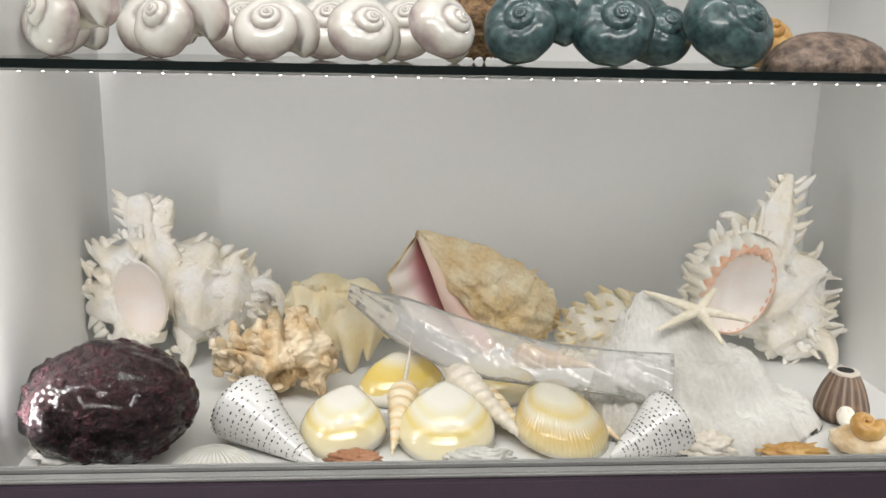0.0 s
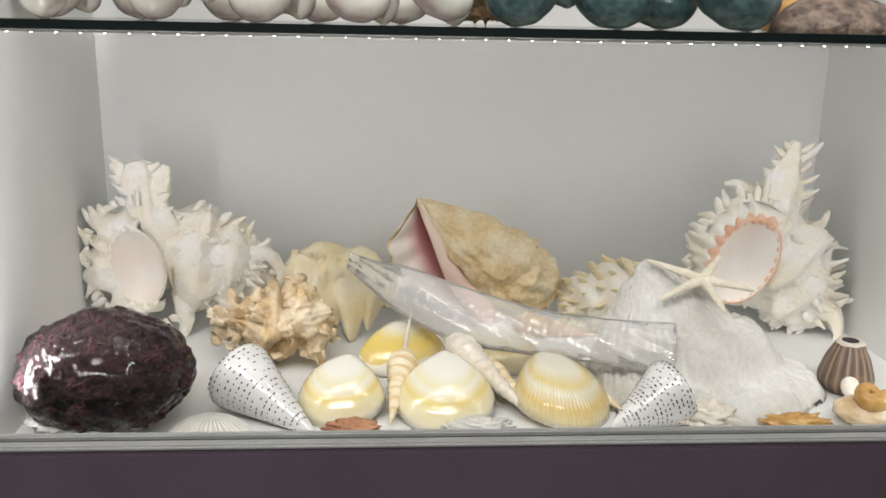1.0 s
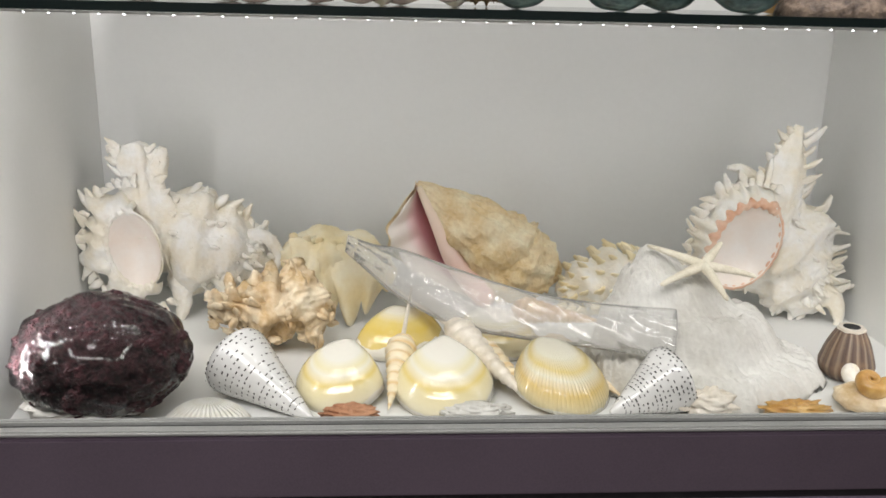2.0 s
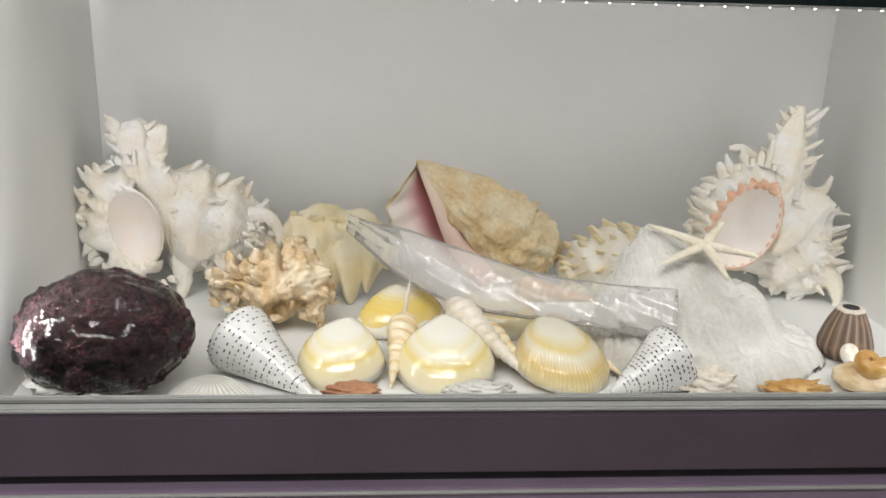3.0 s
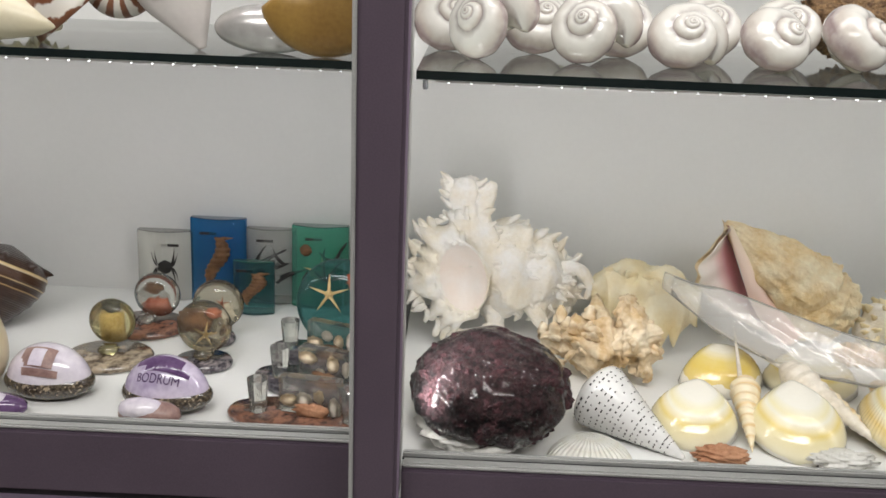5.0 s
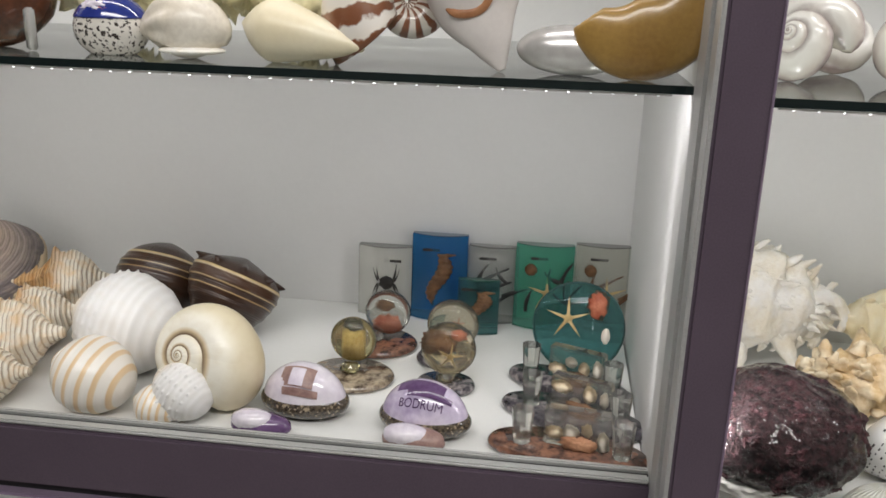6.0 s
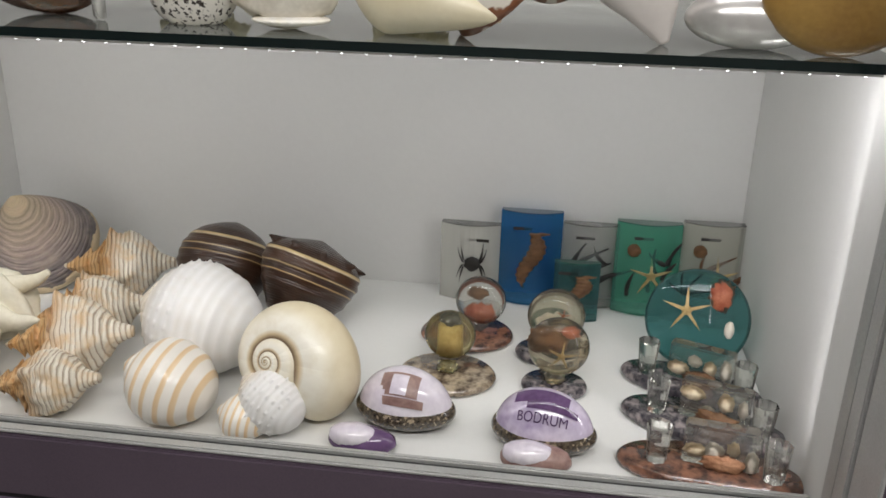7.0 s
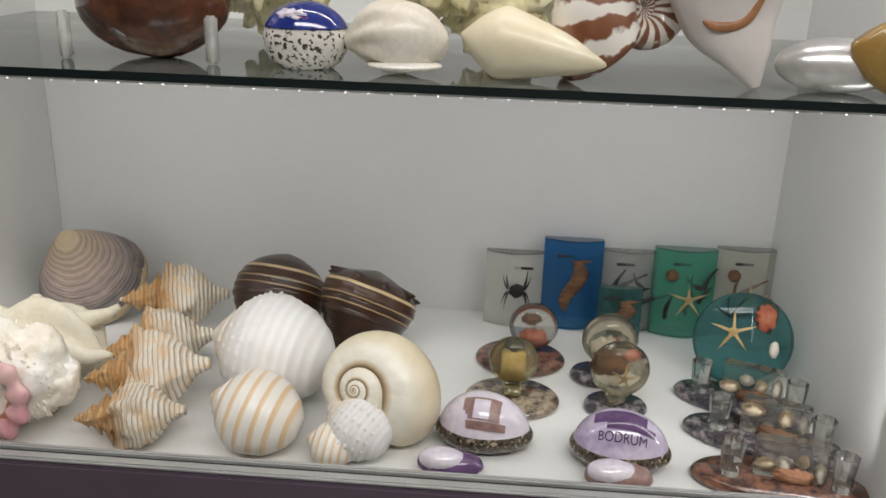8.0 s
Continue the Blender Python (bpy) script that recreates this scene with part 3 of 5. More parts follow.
def murex(at, canal, body, ap, ap_size, tilt, lip_span, lip_reach, lip_mat, label, seed, long_side=(0.016, 0.034), fringe=26, prongs=()):
    """A frilled murex with its mouth to the viewer: folded canal, knobbed whorls, flaring spiny lip."""
    rnd = random.Random(seed)
    th = empty("murex_shell", at)

    def whorls(t, a, r):
        e = r * 0.12 * math.sin(t * 26 + a) + r * 0.13 * max(0, math.cos(a * 5 + t * 9)) ** 3
        return e + 0.30 * r * fbm(math.cos(a) + seed, math.sin(a), t * 5, 1.6, 5) * 0.6

    part("body", sweep(body, 90, 64, 0.72, whorls), BONE, th)

    def folds(t, a, r):
        return r * 0.14 * math.sin(a * 5 + 3 * t) + 0.16 * r * fbm(math.cos(a), math.sin(a) + seed, t * 4, 2.0)

    part("canal", sweep(canal, 50, 44, 0.55, folds), BONE, th, "long folded siphon canal")
    for c in prongs:
        part("prong", sweep(c, 24, 16, 0.6, folds), BONE, th, "hooked hollow spine")
    spikes = []
    pts = glide(body, 60)
    for i in range(fringe):
        k = int(4 + 54 * (i + rnd.random()) / fringe)
        p, q = Vector(pts[k][:3]), Vector(pts[max(k - 1, 0)][:3])
        d = (p - q).normalized()
        up = Vector((-d.z, 0, d.x))
        sd = 1 if i % 2 else -1
        root = p + up * sd * pts[k][3] * 0.86 + Vector((0, rnd.uniform(-0.25, 0.1) * pts[k][3], 0))
        ln = rnd.uniform(*long_side) if sd > 0 else rnd.uniform(0.012, 0.022)
        spine(spikes, root, up * sd + d * rnd.uniform(-0.3, 0.5) + Vector((0, -0.2, 0)), ln, rnd.uniform(0.009, 0.016), d * rnd.uniform(-0.4, 0.3), 0.5)
    for i in range(44):
        k, q = rnd.randrange(10, 56), rnd.uniform(-0.85, 0.85)
        p, d = Vector(pts[k][:3]), (Vector(pts[k][:3]) - Vector(pts[k - 1][:3])).normalized()
        up = Vector((-d.z, 0, d.x))
        root = p + up * q * pts[k][3] * 0.9 + Vector((0, -0.66 * pts[k][3] * math.sqrt(1 - q * q), 0))
        if Vector(((root.x - ap[0]) / ap_size[0], (root.z - ap[1]) / ap_size[1])).length < 1.25:
            continue
        spine(spikes, root, up * q + d * 0.7 + Vector((0, -0.7, 0.1)), rnd.uniform(0.007, 0.014), rnd.uniform(0.008, 0.013), d * 0.4, 0.6)
    cp = glide(canal, 30)
    for i in range(10):
        p = cp[3 + 2 * i]
        sd = 1 if i % 2 else -1
        spine(spikes, Vector(p[:3]) + Vector((sd * p[3] * 0.85, -0.004, 0)), (sd, -0.2, rnd.uniform(0.1, 0.7)), rnd.uniform(0.012, 0.024) * (1.3 if sd > 0 and long_side[1] > 0.035 else 0.9), rnd.uniform(0.009, 0.014), (0, 0, 0.3), 0.5)
    part("spine", spikes, BONE, th, "curled white spine")
    y = ap[2]

    def rim_point(a, reach):
        x, z = (ap_size[0] + reach) * math.cos(a), (ap_size[1] + reach) * math.sin(a)
        return Vector((ap[0] + x * math.cos(tilt) - z * math.sin(tilt), 0, ap[1] + x * math.sin(tilt) + z * math.cos(tilt)))

    part("mouth", bowl(ap[0], ap[1], ap_size[0], ap_size[1], tilt, 0.026, y), PEACH, th, "smooth peach-white mouth")
    rows = []
    for i in range(97):
        s = i / 96
        a = lip_span[0] + (lip_span[1] - lip_span[0]) * s
        fade = min(1, 5 * s, 5 * (1 - s))
        row = []
        for j in range(9):
            q = j / 8
            scallop = 0.26 * math.sin(s * 62 + 2 * math.sin(s * 17)) * q + 0.14 * math.sin(s * 23 + seed)
            p = rim_point(a, lip_reach * (0.25 + 0.75 * fade) * q * (1 + scallop))
            row.append(p + Vector((0, y - 0.006 * math.sin(q * 3.1) + 0.022 * q * q + 0.0022 * math.sin(s * 62 + 1.5), 0)))
        back = [v + Vector((0, 0.006, 0)) for v in reversed(row)]
        rows.append(row + back)
    part("lip", grid_mesh(rows), BONE, th, "flaring scalloped lip")
    teeth = []
    n = int((lip_span[1] - lip_span[0]) * 7)
    for i in range(n):
        a = lip_span[0] + (lip_span[1] - lip_span[0]) * (i + 0.5) / n
        p = rim_point(a, lip_reach * 0.86)
        out = (p - rim_point(a, 0)).normalized()
        spine(teeth, p + Vector((0, y + 0.016, 0)), out + Vector((0, 0.1, rnd.uniform(-0.3, 0.3))), rnd.uniform(0.009, 0.027), rnd.uniform(0.008, 0.019), (0, 0.2, rnd.uniform(-0.7, 0.7)), 0.4)
    part("lip_spine", teeth, BONE, th, "short pale spine of the lip")
    rim = []
    for i in range(121):
        a = 2 * math.pi * i / 120
        c = rim_point(a, 0.001)
        c.y = y + 0.001
        o = (c - Vector((ap[0], c.y, ap[1]))).normalized()
        on_lip = 1 if lip_span[0] < a < lip_span[1] else 0.45
        w = (0.0055 if lip_mat is ORANGE_LIP else 0.003) * on_lip * (1 + 0.16 * math.sin(i * 1.25))
        rim.append([c + o * w * 1.5 * math.cos(q) + Vector((0, -w * math.sin(q), 0)) for q in [k * math.pi / 4 for k in range(8)]])
    part("rim", grid_mesh(rim, cap=False), lip_mat, th, "crinkled rounded rim of the mouth")
    return tagged(th, label, "seashell")


def clam(name, at, w, d, h, mat, label, turn=0.0, tip=0.0, floor=FR, flat=2.2, lower=True, umbo=0.16, point=0.0, spin=0.0):
    """A domed clam lying on its rim, with its hinge to the back."""
    def shape(k, sgn):
        rows = []
        for i in range(26):
            s = i / 25
            row = []
            for j in range(44):
                a = 2 * math.pi * j / 44
                ca, sa = math.cos(a), math.sin(a)
                r = s * (1 - 0.16 * sa * (1 if sa > 0 else 0.2) * abs(sa))
                z = h * k * (1 - s ** flat) ** 0.62 * sgn
                rip = 0.0006 * math.sin(s * 60) * s
                nip = max(0, sa) ** 1.4 * point
                row.append((w / 2 * r * ca * (1 - 0.62 * nip), d / 2 * r * sa * (1 + 0.28 * nip) + d * umbo * (1 - s), z + rip))
            rows.append(row)
        bm = grid_mesh(rows[1:], cap=True)
        bm.transform(Matrix.Rotation(radians(spin), 4, "Z"))
        return bm

    th = empty(name, at)
    part("upper_valve", shape(1.0, 1), mat, th)
    if lower:
        part("lower_valve", shape(0.10, -1), mat, th)
    th.matrix_world = pose(*at, tip, 0, turn)
    return rest(tagged(th, label, "seashell"), floor)


def keep_stretch(bm, lo, hi):
    """A copy of a shell's skin between two fractions of its own length."""
    out = bm.copy()
    uv = out.loops.layers.uv.active
    gone = [f for f in out.faces if not lo <= sum(lp[uv].uv.x for lp in f.loops) / len(f.loops) < hi]
    bmesh.ops.delete(out, geom=gone, context="FACES")
    return out


def turned(name, bm, mat, at, axis, label, roll=0.0, floor=None, category="seashell", low_part=None):
    """A shell laid with its axis along axis; low_part names its two lengths and where they meet."""
    if low_part:
        low, high, where = low_part
        ob = empty(name)
        part(low, keep_stretch(bm, -1, where), mat, ob)
        part(high, keep_stretch(bm, where, 2), mat, ob)
        bm.free()
    else:
        ob = part(name, bm, mat)
    ob.matrix_world = toward(at, axis, roll)
    tagged(ob, label, category)
    return rest(ob, floor) if floor is not None else ob


AUGER = banded("cream_auger", [(0.0, (0.80, 0.68, 0.46)), (0.5, (0.82, 0.72, 0.52)), (0.75, (0.70, 0.50, 0.24)), (1.0, (0.80, 0.68, 0.46))], 0, 8, 0.35, 0.05, coat=0.25, dirt_amount=0.2, bumps=0.2)


def auger(at_tip, at_end, width, mat, label, whorls=9, name="auger_shell"):
    """A long pointed shell with slanting whorls, from its wide end to its point."""
    a, b = Vector(at_tip), Vector(at_end)
    ln = (b - a).length
    prof = [(0, 0.25), (0.05, 0.75), (0.18, 1.0), (0.5, 0.62), (0.8, 0.28), (1.0, 0.03)]

    def extra(t, ang, r):
        ph = (t * whorls * (1 + 0.5 * t) + ang / (2 * math.pi)) % 1.0
        return r * (0.20 * (1 - abs(2 * ph - 1)) - 0.1) + 0.02 * fbm(math.cos(ang), math.sin(ang), t * 9, 2)

    bm = lathe(prof, 110, 30, extra)
    for v in bm.verts:
        v.co.x *= width / 2
        v.co.y *= width / 2
        v.co.z *= ln
    ob = part(name, bm, mat)
    ob.matrix_world = toward(a, b - a)
    return tagged(ob, label, "seashell")


def star_mesh(r, thick, arms, lengths=None, width=0.17):
    bm = bmesh.new()
    n = arms * 12
    rows = []
    for k in range(5):
        row = []
        for j in range(n):
            a = 2 * math.pi * j / n
            arm = (j / 12) % 1.0
            q = abs(arm - 0.5) * 2
            ln = (lengths[int(j / 12 + 0.5) % arms] if lengths else 1.0)
            rad = r * (width + (ln - width) * max(0, (q - 0.28) / 0.72) ** 3.2)
            f = (1.0, 0.93, 0.75, 0.45, 0.05)[k]
            z = thick * (0.0, 0.55, 0.85, 1.0, 1.08)[k] * (1 - 0.55 * (rad / r))
            row.append((rad * f * math.cos(a), rad * f * math.sin(a), z + 0.0006 * math.sin(j * 3 + k)))
        rows.append(row)
    bm.free()
    return grid_mesh(rows)


def lump(r, squash, rough, freq, seed, rings=40, segs=56, power=4):
    rows = []
    for i in range(1, rings):
        b = math.pi * i / rings
        row = []
        for j in range(segs):
            a = 2 * math.pi * j / segs
            p = Vector((math.sin(b) * math.cos(a), math.sin(b) * math.sin(a), math.cos(b)))
            k = r * (1 + rough * fbm(p.x + seed, p.y, p.z, freq, power))
            row.append((p.x * k * squash[0], p.y * k * squash[1], p.z * k * squash[2]))
        rows.append(row)
    return grid_mesh(rows)


# bay with the large shells
murex((0.106, 0.45, 0.90), [(-0.054, -0.02, 0.140, 0.012), (-0.050, -0.02, 0.126, 0.024), (-0.046, -0.022, 0.100, 0.022), (-0.040, -0.024, 0.07, 0.030), (-0.030, -0.018, 0.02, 0.042)],
      [(-0.045, 0.005, 0.0, 0.046), (-0.005, 0.005, 0.010, 0.066), (0.035, 0.0, -0.004, 0.064), (0.075, 0.0, -0.014, 0.050), (0.105, 0.0, -0.026, 0.034), (0.126, -0.005, -0.034, 0.014)],
      (-0.048, 0.004, -0.060), (0.034, 0.052), 0.22, (1.2, 5.1), 0.036, BONE, "large white frilled murex shell with a peach mouth, leaning on another", 3, fringe=30,
      prongs=[[(-0.066, -0.02, 0.118, 0.012), (-0.076, -0.022, 0.132, 0.009), (-0.084, -0.022, 0.131, 0.004)], [(-0.022, -0.02, 0.10, 0.014), (-0.014, -0.024, 0.125, 0.010), (-0.010, -0.024, 0.136, 0.005)],
              [(0.085, -0.01, 0.006, 0.014), (0.118, -0.018, 0.012, 0.009), (0.138, -0.022, -0.012, 0.007), (0.134, -0.022, -0.032, 0.005)],
              [(0.0, -0.02, -0.045, 0.018), (0.004, -0.028, -0.085, 0.010), (-0.002, -0.03, -0.108, 0.004)], [(0.055, -0.02, -0.04, 0.018), (0.072, -0.03, -0.072, 0.009), (0.082, -0.032, -0.090, 0.004)]])
murex((0.903, 0.435, 0.915), [(0.054, -0.01, 0.162, 0.006), (0.046, -0.014, 0.135, 0.017), (0.036, -0.02, 0.095, 0.029), (0.020, -0.02, 0.045, 0.042)],
      [(0.010, 0.0, 0.055, 0.036), (0.032, 0.0, 0.018, 0.060), (0.056, 0.0, -0.022, 0.070), (0.080, -0.005, -0.058, 0.056), (0.100, -0.01, -0.085, 0.036), (0.116, -0.015, -0.104, 0.012)],
      (-0.023, 0.004, -0.058), (0.045, 0.062), -0.42, (1.2, 4.1), 0.024, ORANGE_LIP, "tall white frilled murex shell with an orange-edged mouth", 5, long_side=(0.022, 0.044), fringe=34,
      prongs=[[(0.106, -0.02, -0.075, 0.020), (0.128, -0.03, -0.085, 0.014), (0.138, -0.034, -0.11, 0.008), (0.134, -0.036, -0.122, 0.004)], [(-0.004, -0.02, 0.085, 0.012), (-0.028, -0.026, 0.104, 0.007), (-0.048, -0.028, 0.106, 0.003)]])


def scaly_murex(at):
    """A small murex lying on its side, with rows of pointed scales."""
    th = empty("murex_shell", at)
    rnd = random.Random(8)
    ctrl = [(-0.066, 0, -0.018, 0.012), (-0.045, 0, -0.006, 0.030), (-0.010, 0, 0.006, 0.042), (0.035, 0, 0.010, 0.042), (0.075, 0, 0.006, 0.028), (0.096, 0, 0.004, 0.010)]
    part("body", sweep(ctrl, 70, 48, 0.85, lambda t, a, r: r * 0.16 * math.sin(t * 30 + a)), BONE, th)
    pts = glide(ctrl, 40)
    scales = []
    for k in range(3, 38, 4):
        for j in range(9):
            a = -0.5 + j * 0.52 + rnd.uniform(-0.1, 0.1)
            p = pts[k]
            root = Vector((p[0], p[1] - 0.82 * p[3] * math.sin(a), p[2] + p[3] * 0.96 * math.cos(a)))
            spine(scales, root, (-0.75, -math.sin(a), math.cos(a)), rnd.uniform(0.012, 0.020), rnd.uniform(0.010, 0.016), (-0.3, 0, 0.1), 0.4)
    part("scale", scales, BONE_CREAM, th, "pointed cream scale")
    return rest(tagged(th, "small white frilled murex shell beside the grey clam", "seashell"), FR)


scaly_murex((0.705, 0.43, 0.865))


def coral_ball(at):
    th = empty("wrapped_coral", at)
    part("coral", lump(0.089, (0.97, 0.90, 0.69), 0.13, 4.5, 4.0, 130, 180, 8), CORAL_RED, th, "dark red pitted coral")
    film = lump(0.0930, (0.97, 0.90, 0.69), 0.05, 2.2, 4.0, 100, 140, 2)
    for v in film.verts:
        v.co += v.co.normalized() * (0.0022 * math.sin(v.co.x * 520 + 30 * noise.noise(v.co * 20)) * max(0, noise.noise(v.co * 14) + 0.35) + 0.0022 * noise.noise(v.co * 70))
    part("film", film, WRAP, th, "shiny crinkled cling film")
    part("base", lump(0.066, (1.0, 0.95, 0.24), 0.2, 4, 9.0, 20, 40), GREY_SHELL, th, "pale chalky underside").location = (-0.014, -0.006, -0.043)
    return rest(tagged(th, "ball of dark red coral wrapped in shiny cling film", "coral"), FR)


coral_ball((0.092, 0.136, 0.865))


def tan_murex(at):
    th = empty("tan_murex_shell", at)
    rnd = random.Random(12)
    part("body", body_between((-0.085, 0, -0.005), (0.075, 0.01, -0.015), 0.045, 0.5, 0.016, 0.9, 6, 2.0, 0.5, 0.45, 4), TAN, th)
    bm = body_between((0.02, 0.0, 0.06), (0.055, -0.03, -0.05), 0.034, 0.5, 0.014, 0.8, 5, 5.0, 0.5, 0.5, 3)
    part("outer_lip", bm, TAN, th, "folded tan outer lip")
    bm = []
    for i in range(60):
        t = rnd.random()
        a = rnd.uniform(0, 2 * math.pi)
        w = 0.045 * (0.3 + 0.7 * math.sin(math.pi * t))
        root = Vector((-0.085 + 0.16 * t, math.cos(a) * w * 0.85, -0.008 + math.sin(a) * w * 0.85))
        spine(bm, root, (rnd.uniform(-0.3, 0.3), math.cos(a), math.sin(a)), rnd.uniform(0.007, 0.018), rnd.uniform(0.012, 0.022), (0, 0, 0.3))
    part("spine", bm, TAN, th, "short tan knobs and spines")
    return rest(tagged(th, "knobbly tan murex shell with folded spines", "seashell"), FR)


tan_murex((0.251, 0.318, 0.838))


def spiny_shell(at):
    """A shell with a translucent curtain of wide fronds that hangs over its front."""
    th = empty("ruffled_cream_shell", at)
    part("body", sweep([(-0.078, 0, 0.024, 0.012), (-0.050, 0, 0.024, 0.032), (-0.005, 0, 0.020, 0.042), (0.045, 0, 0.010, 0.036), (0.082, 0, -0.006, 0.012)], 60, 44, 0.8,
                       lambda t, a, r: 0.3 * r * fbm(math.cos(a), math.sin(a), t * 4, 1.5)), BONE_CREAM, th)
    for base, hang, seed in ((0.0, 1.0, 0.0), (0.012, 0.55, 2.0)):
        rows = []
        for i in range(91):
            s = i / 90
            x = -0.062 + 0.138 * s
            lobe = abs(math.sin(s * 12.5 + 0.6 + seed)) ** 0.7
            foot = (0.012 - 0.078 * math.sin(math.pi * (0.12 + 0.76 * s))) * hang * (0.42 + 0.58 * lobe)
            row = []
            for j in range(13):
                q = j / 12
                z = 0.056 - 0.02 * s + (foot - 0.056 + 0.02 * s) * q + 0.004 * math.sin(s * 25 + seed) * (1 - q)
                row.append(Vector((x + 0.006 * math.sin(q * 3 + s * 9), base - 0.026 - 0.022 * math.sin(q * 1.9) - 0.009 * math.sin(s * 25 + 1.2 + 2 * seed) * q + 0.010 * q * q, z)))
            rows.append(row + [v + Vector((0, 0.0035, 0.001)) for v in reversed(row)])
        part("frond", grid_mesh(rows), BONE_CREAM, th, "wide scalloped cream frond curtain")
    tips = []
    for i in range(7):
        spine(tips, (-0.055 + 0.017 * i, -0.02, 0.05 - 0.003 * i), (-0.2 + 0.05 * i, -0.3, 1), 0.016, 0.018, (0.2, -0.2, 0), 0.4)
    part("tip", tips, BONE_CREAM, th)
    return rest(tagged(th, "cream-yellow shell with ruffled scalloped fronds", "seashell"), FR)


spiny_shell((0.321, 0.435, 0.862))


CONCH_MOUTH = banded("pink_conch_mouth", [(0.0, (0.42, 0.13, 0.17)), (0.28, (0.62, 0.27, 0.31)), (0.45, (0.82, 0.55, 0.54)), (0.62, (0.92, 0.80, 0.74)), (1.0, (0.92, 0.86, 0.78))], 1, 0.98, 0.25, 0.04, dirt_amount=0.05, bumps=0.1, coat=0.3)
CONCH_EDGE = banded("peach_inner_lip", [(0.0, (0.88, 0.76, 0.58)), (0.4, (0.88, 0.68, 0.58)), (0.75, (0.86, 0.56, 0.50)), (1.0, (0.84, 0.50, 0.36))], 0, 0.98, 0.28, 0.04, dirt_amount=0.05, bumps=0.1, coat=0.3)


def queen_conch(at):
    """A heavy conch with its narrow end up, mouth and flared lip to the side of the body whorl."""
    th = empty("conch_shell", at)

    def whorl(t, a, r):
        e = r * 0.20 * max(0, math.cos(a * 4.5 + 0.6)) ** 4 * math.exp(-((t - 0.86) / 0.06) ** 2)
        e += r * 0.050 * math.sin(t * 46 + 2 * math.sin(a * 2)) + r * 0.040 * math.sin(a * 18 + 3 * t)
        return e + 0.12 * r * fbm(math.cos(a), math.sin(a), t * 5, 2.0, 6)

    part("body", sweep([(-0.092, 0.0, 0.084, 0.005), (-0.060, -0.004, 0.060, 0.023), (-0.018, -0.010, 0.028, 0.042), (0.018, -0.014, -0.002, 0.055), (0.048, -0.012, -0.026, 0.060), (0.080, -0.006, -0.036, 0.047), (0.098, 0, -0.042, 0.030), (0.116, 0, -0.048, 0.012)],
                       120, 84, 0.85, whorl), CONCH, th, "knobbly golden body whorl")
    inner = glide([(-0.090, 0.084), (-0.068, 0.030), (-0.040, -0.028), (-0.006, -0.070)], 44)
    outer = glide([(-0.094, 0.080), (-0.128, 0.030), (-0.124, -0.008), (-0.088, -0.038), (-0.030, -0.068), (-0.004, -0.076)], 44)
    rows = []
    for i, (p, o) in enumerate(zip(inner, outer)):
        row = []
        for j in range(16):
            q = j / 15
            wave = 0.05 * math.sin(i * 0.85) * q
            x, z = p[0] + (o[0] - p[0]) * q * (1 + wave), p[1] + (o[1] - p[1]) * q * (1 + wave)
            row.append(Vector((x, 0.010 - 0.052 * q ** 0.8 + 0.012 * q ** 4 + 0.002 * math.sin(i * 0.85) * q, z)))
        rows.append(row)
    part("lip", grid_mesh(rows, close_v=False), CONCH_MOUTH, th, "flared lip, deep pink inside and pale at the edge")
    rows = [[v + Vector((-0.003, 0.006, 0.001)) for v in r] for r in rows]
    part("lip_back", grid_mesh(rows, close_v=False), CONCH, th)
    ridge = [(-0.090, -0.012, 0.082, 0.004), (-0.066, -0.022, 0.034, 0.008), (-0.038, -0.034, -0.022, 0.013), (0.0, -0.046, -0.062, 0.017), (0.012, -0.046, -0.074, 0.010)]
    part("columella", sweep(ridge, 50, 20, 0.8), CONCH_EDGE, th, "smooth peach-pink inner lip")
    return tagged(th, "golden queen conch shell with a pink opening, propped up", "seashell")


rest(queen_conch((0.525, 0.45, 0.912)), FR + 0.016)

clam("clam_shell", (0.340, 0.180, 0.81), 0.104, 0.105, 0.041, CLAM, "glossy cream and yellow clam shell lying on the board", -18, 14, point=0.6, umbo=0.24)
clam("clam_shell", (0.457, 0.170, 0.81), 0.116, 0.120, 0.043, CLAM, "glossy white and pale yellow clam shell lying on the board", -2, 14, point=0.8, umbo=0.24)
clam("clam_shell", (0.589, 0.175, 0.81), 0.118, 0.122, 0.043, CLAM_RIBBED, "glossy ribbed yellow clam shell lying on the board", 34, 12, point=0.6, umbo=0.24)
clam("clam_shell", (0.409, 0.315, 0.81), 0.126, 0.090, 0.045, CLAM_GOLD, "glossy yellow clam shell behind the others", 22, 8, point=0.5)
clam("clam_shell", (0.530, 0.315, 0.81), 0.124, 0.090, 0.043, CLAM, "glossy yellow and white clam shell behind the others", -12, 8, point=0.5)
COCKLE = banded("white_ribbed_cockle", [(0.0, (0.80, 0.78, 0.70)), (0.5, (0.84, 0.82, 0.76)), (1.0, (0.78, 0.75, 0.66))], 0, 3, 0.6, 0.05, dirt_amount=0.15, grooves=34, groove_axis=1, bumps=1.0)
clam("white_cockle", (0.205, 0.100, 0.81), 0.096, 0.07, 0.026, COCKLE, "white ribbed cockle shell at the front edge", 0, 0)

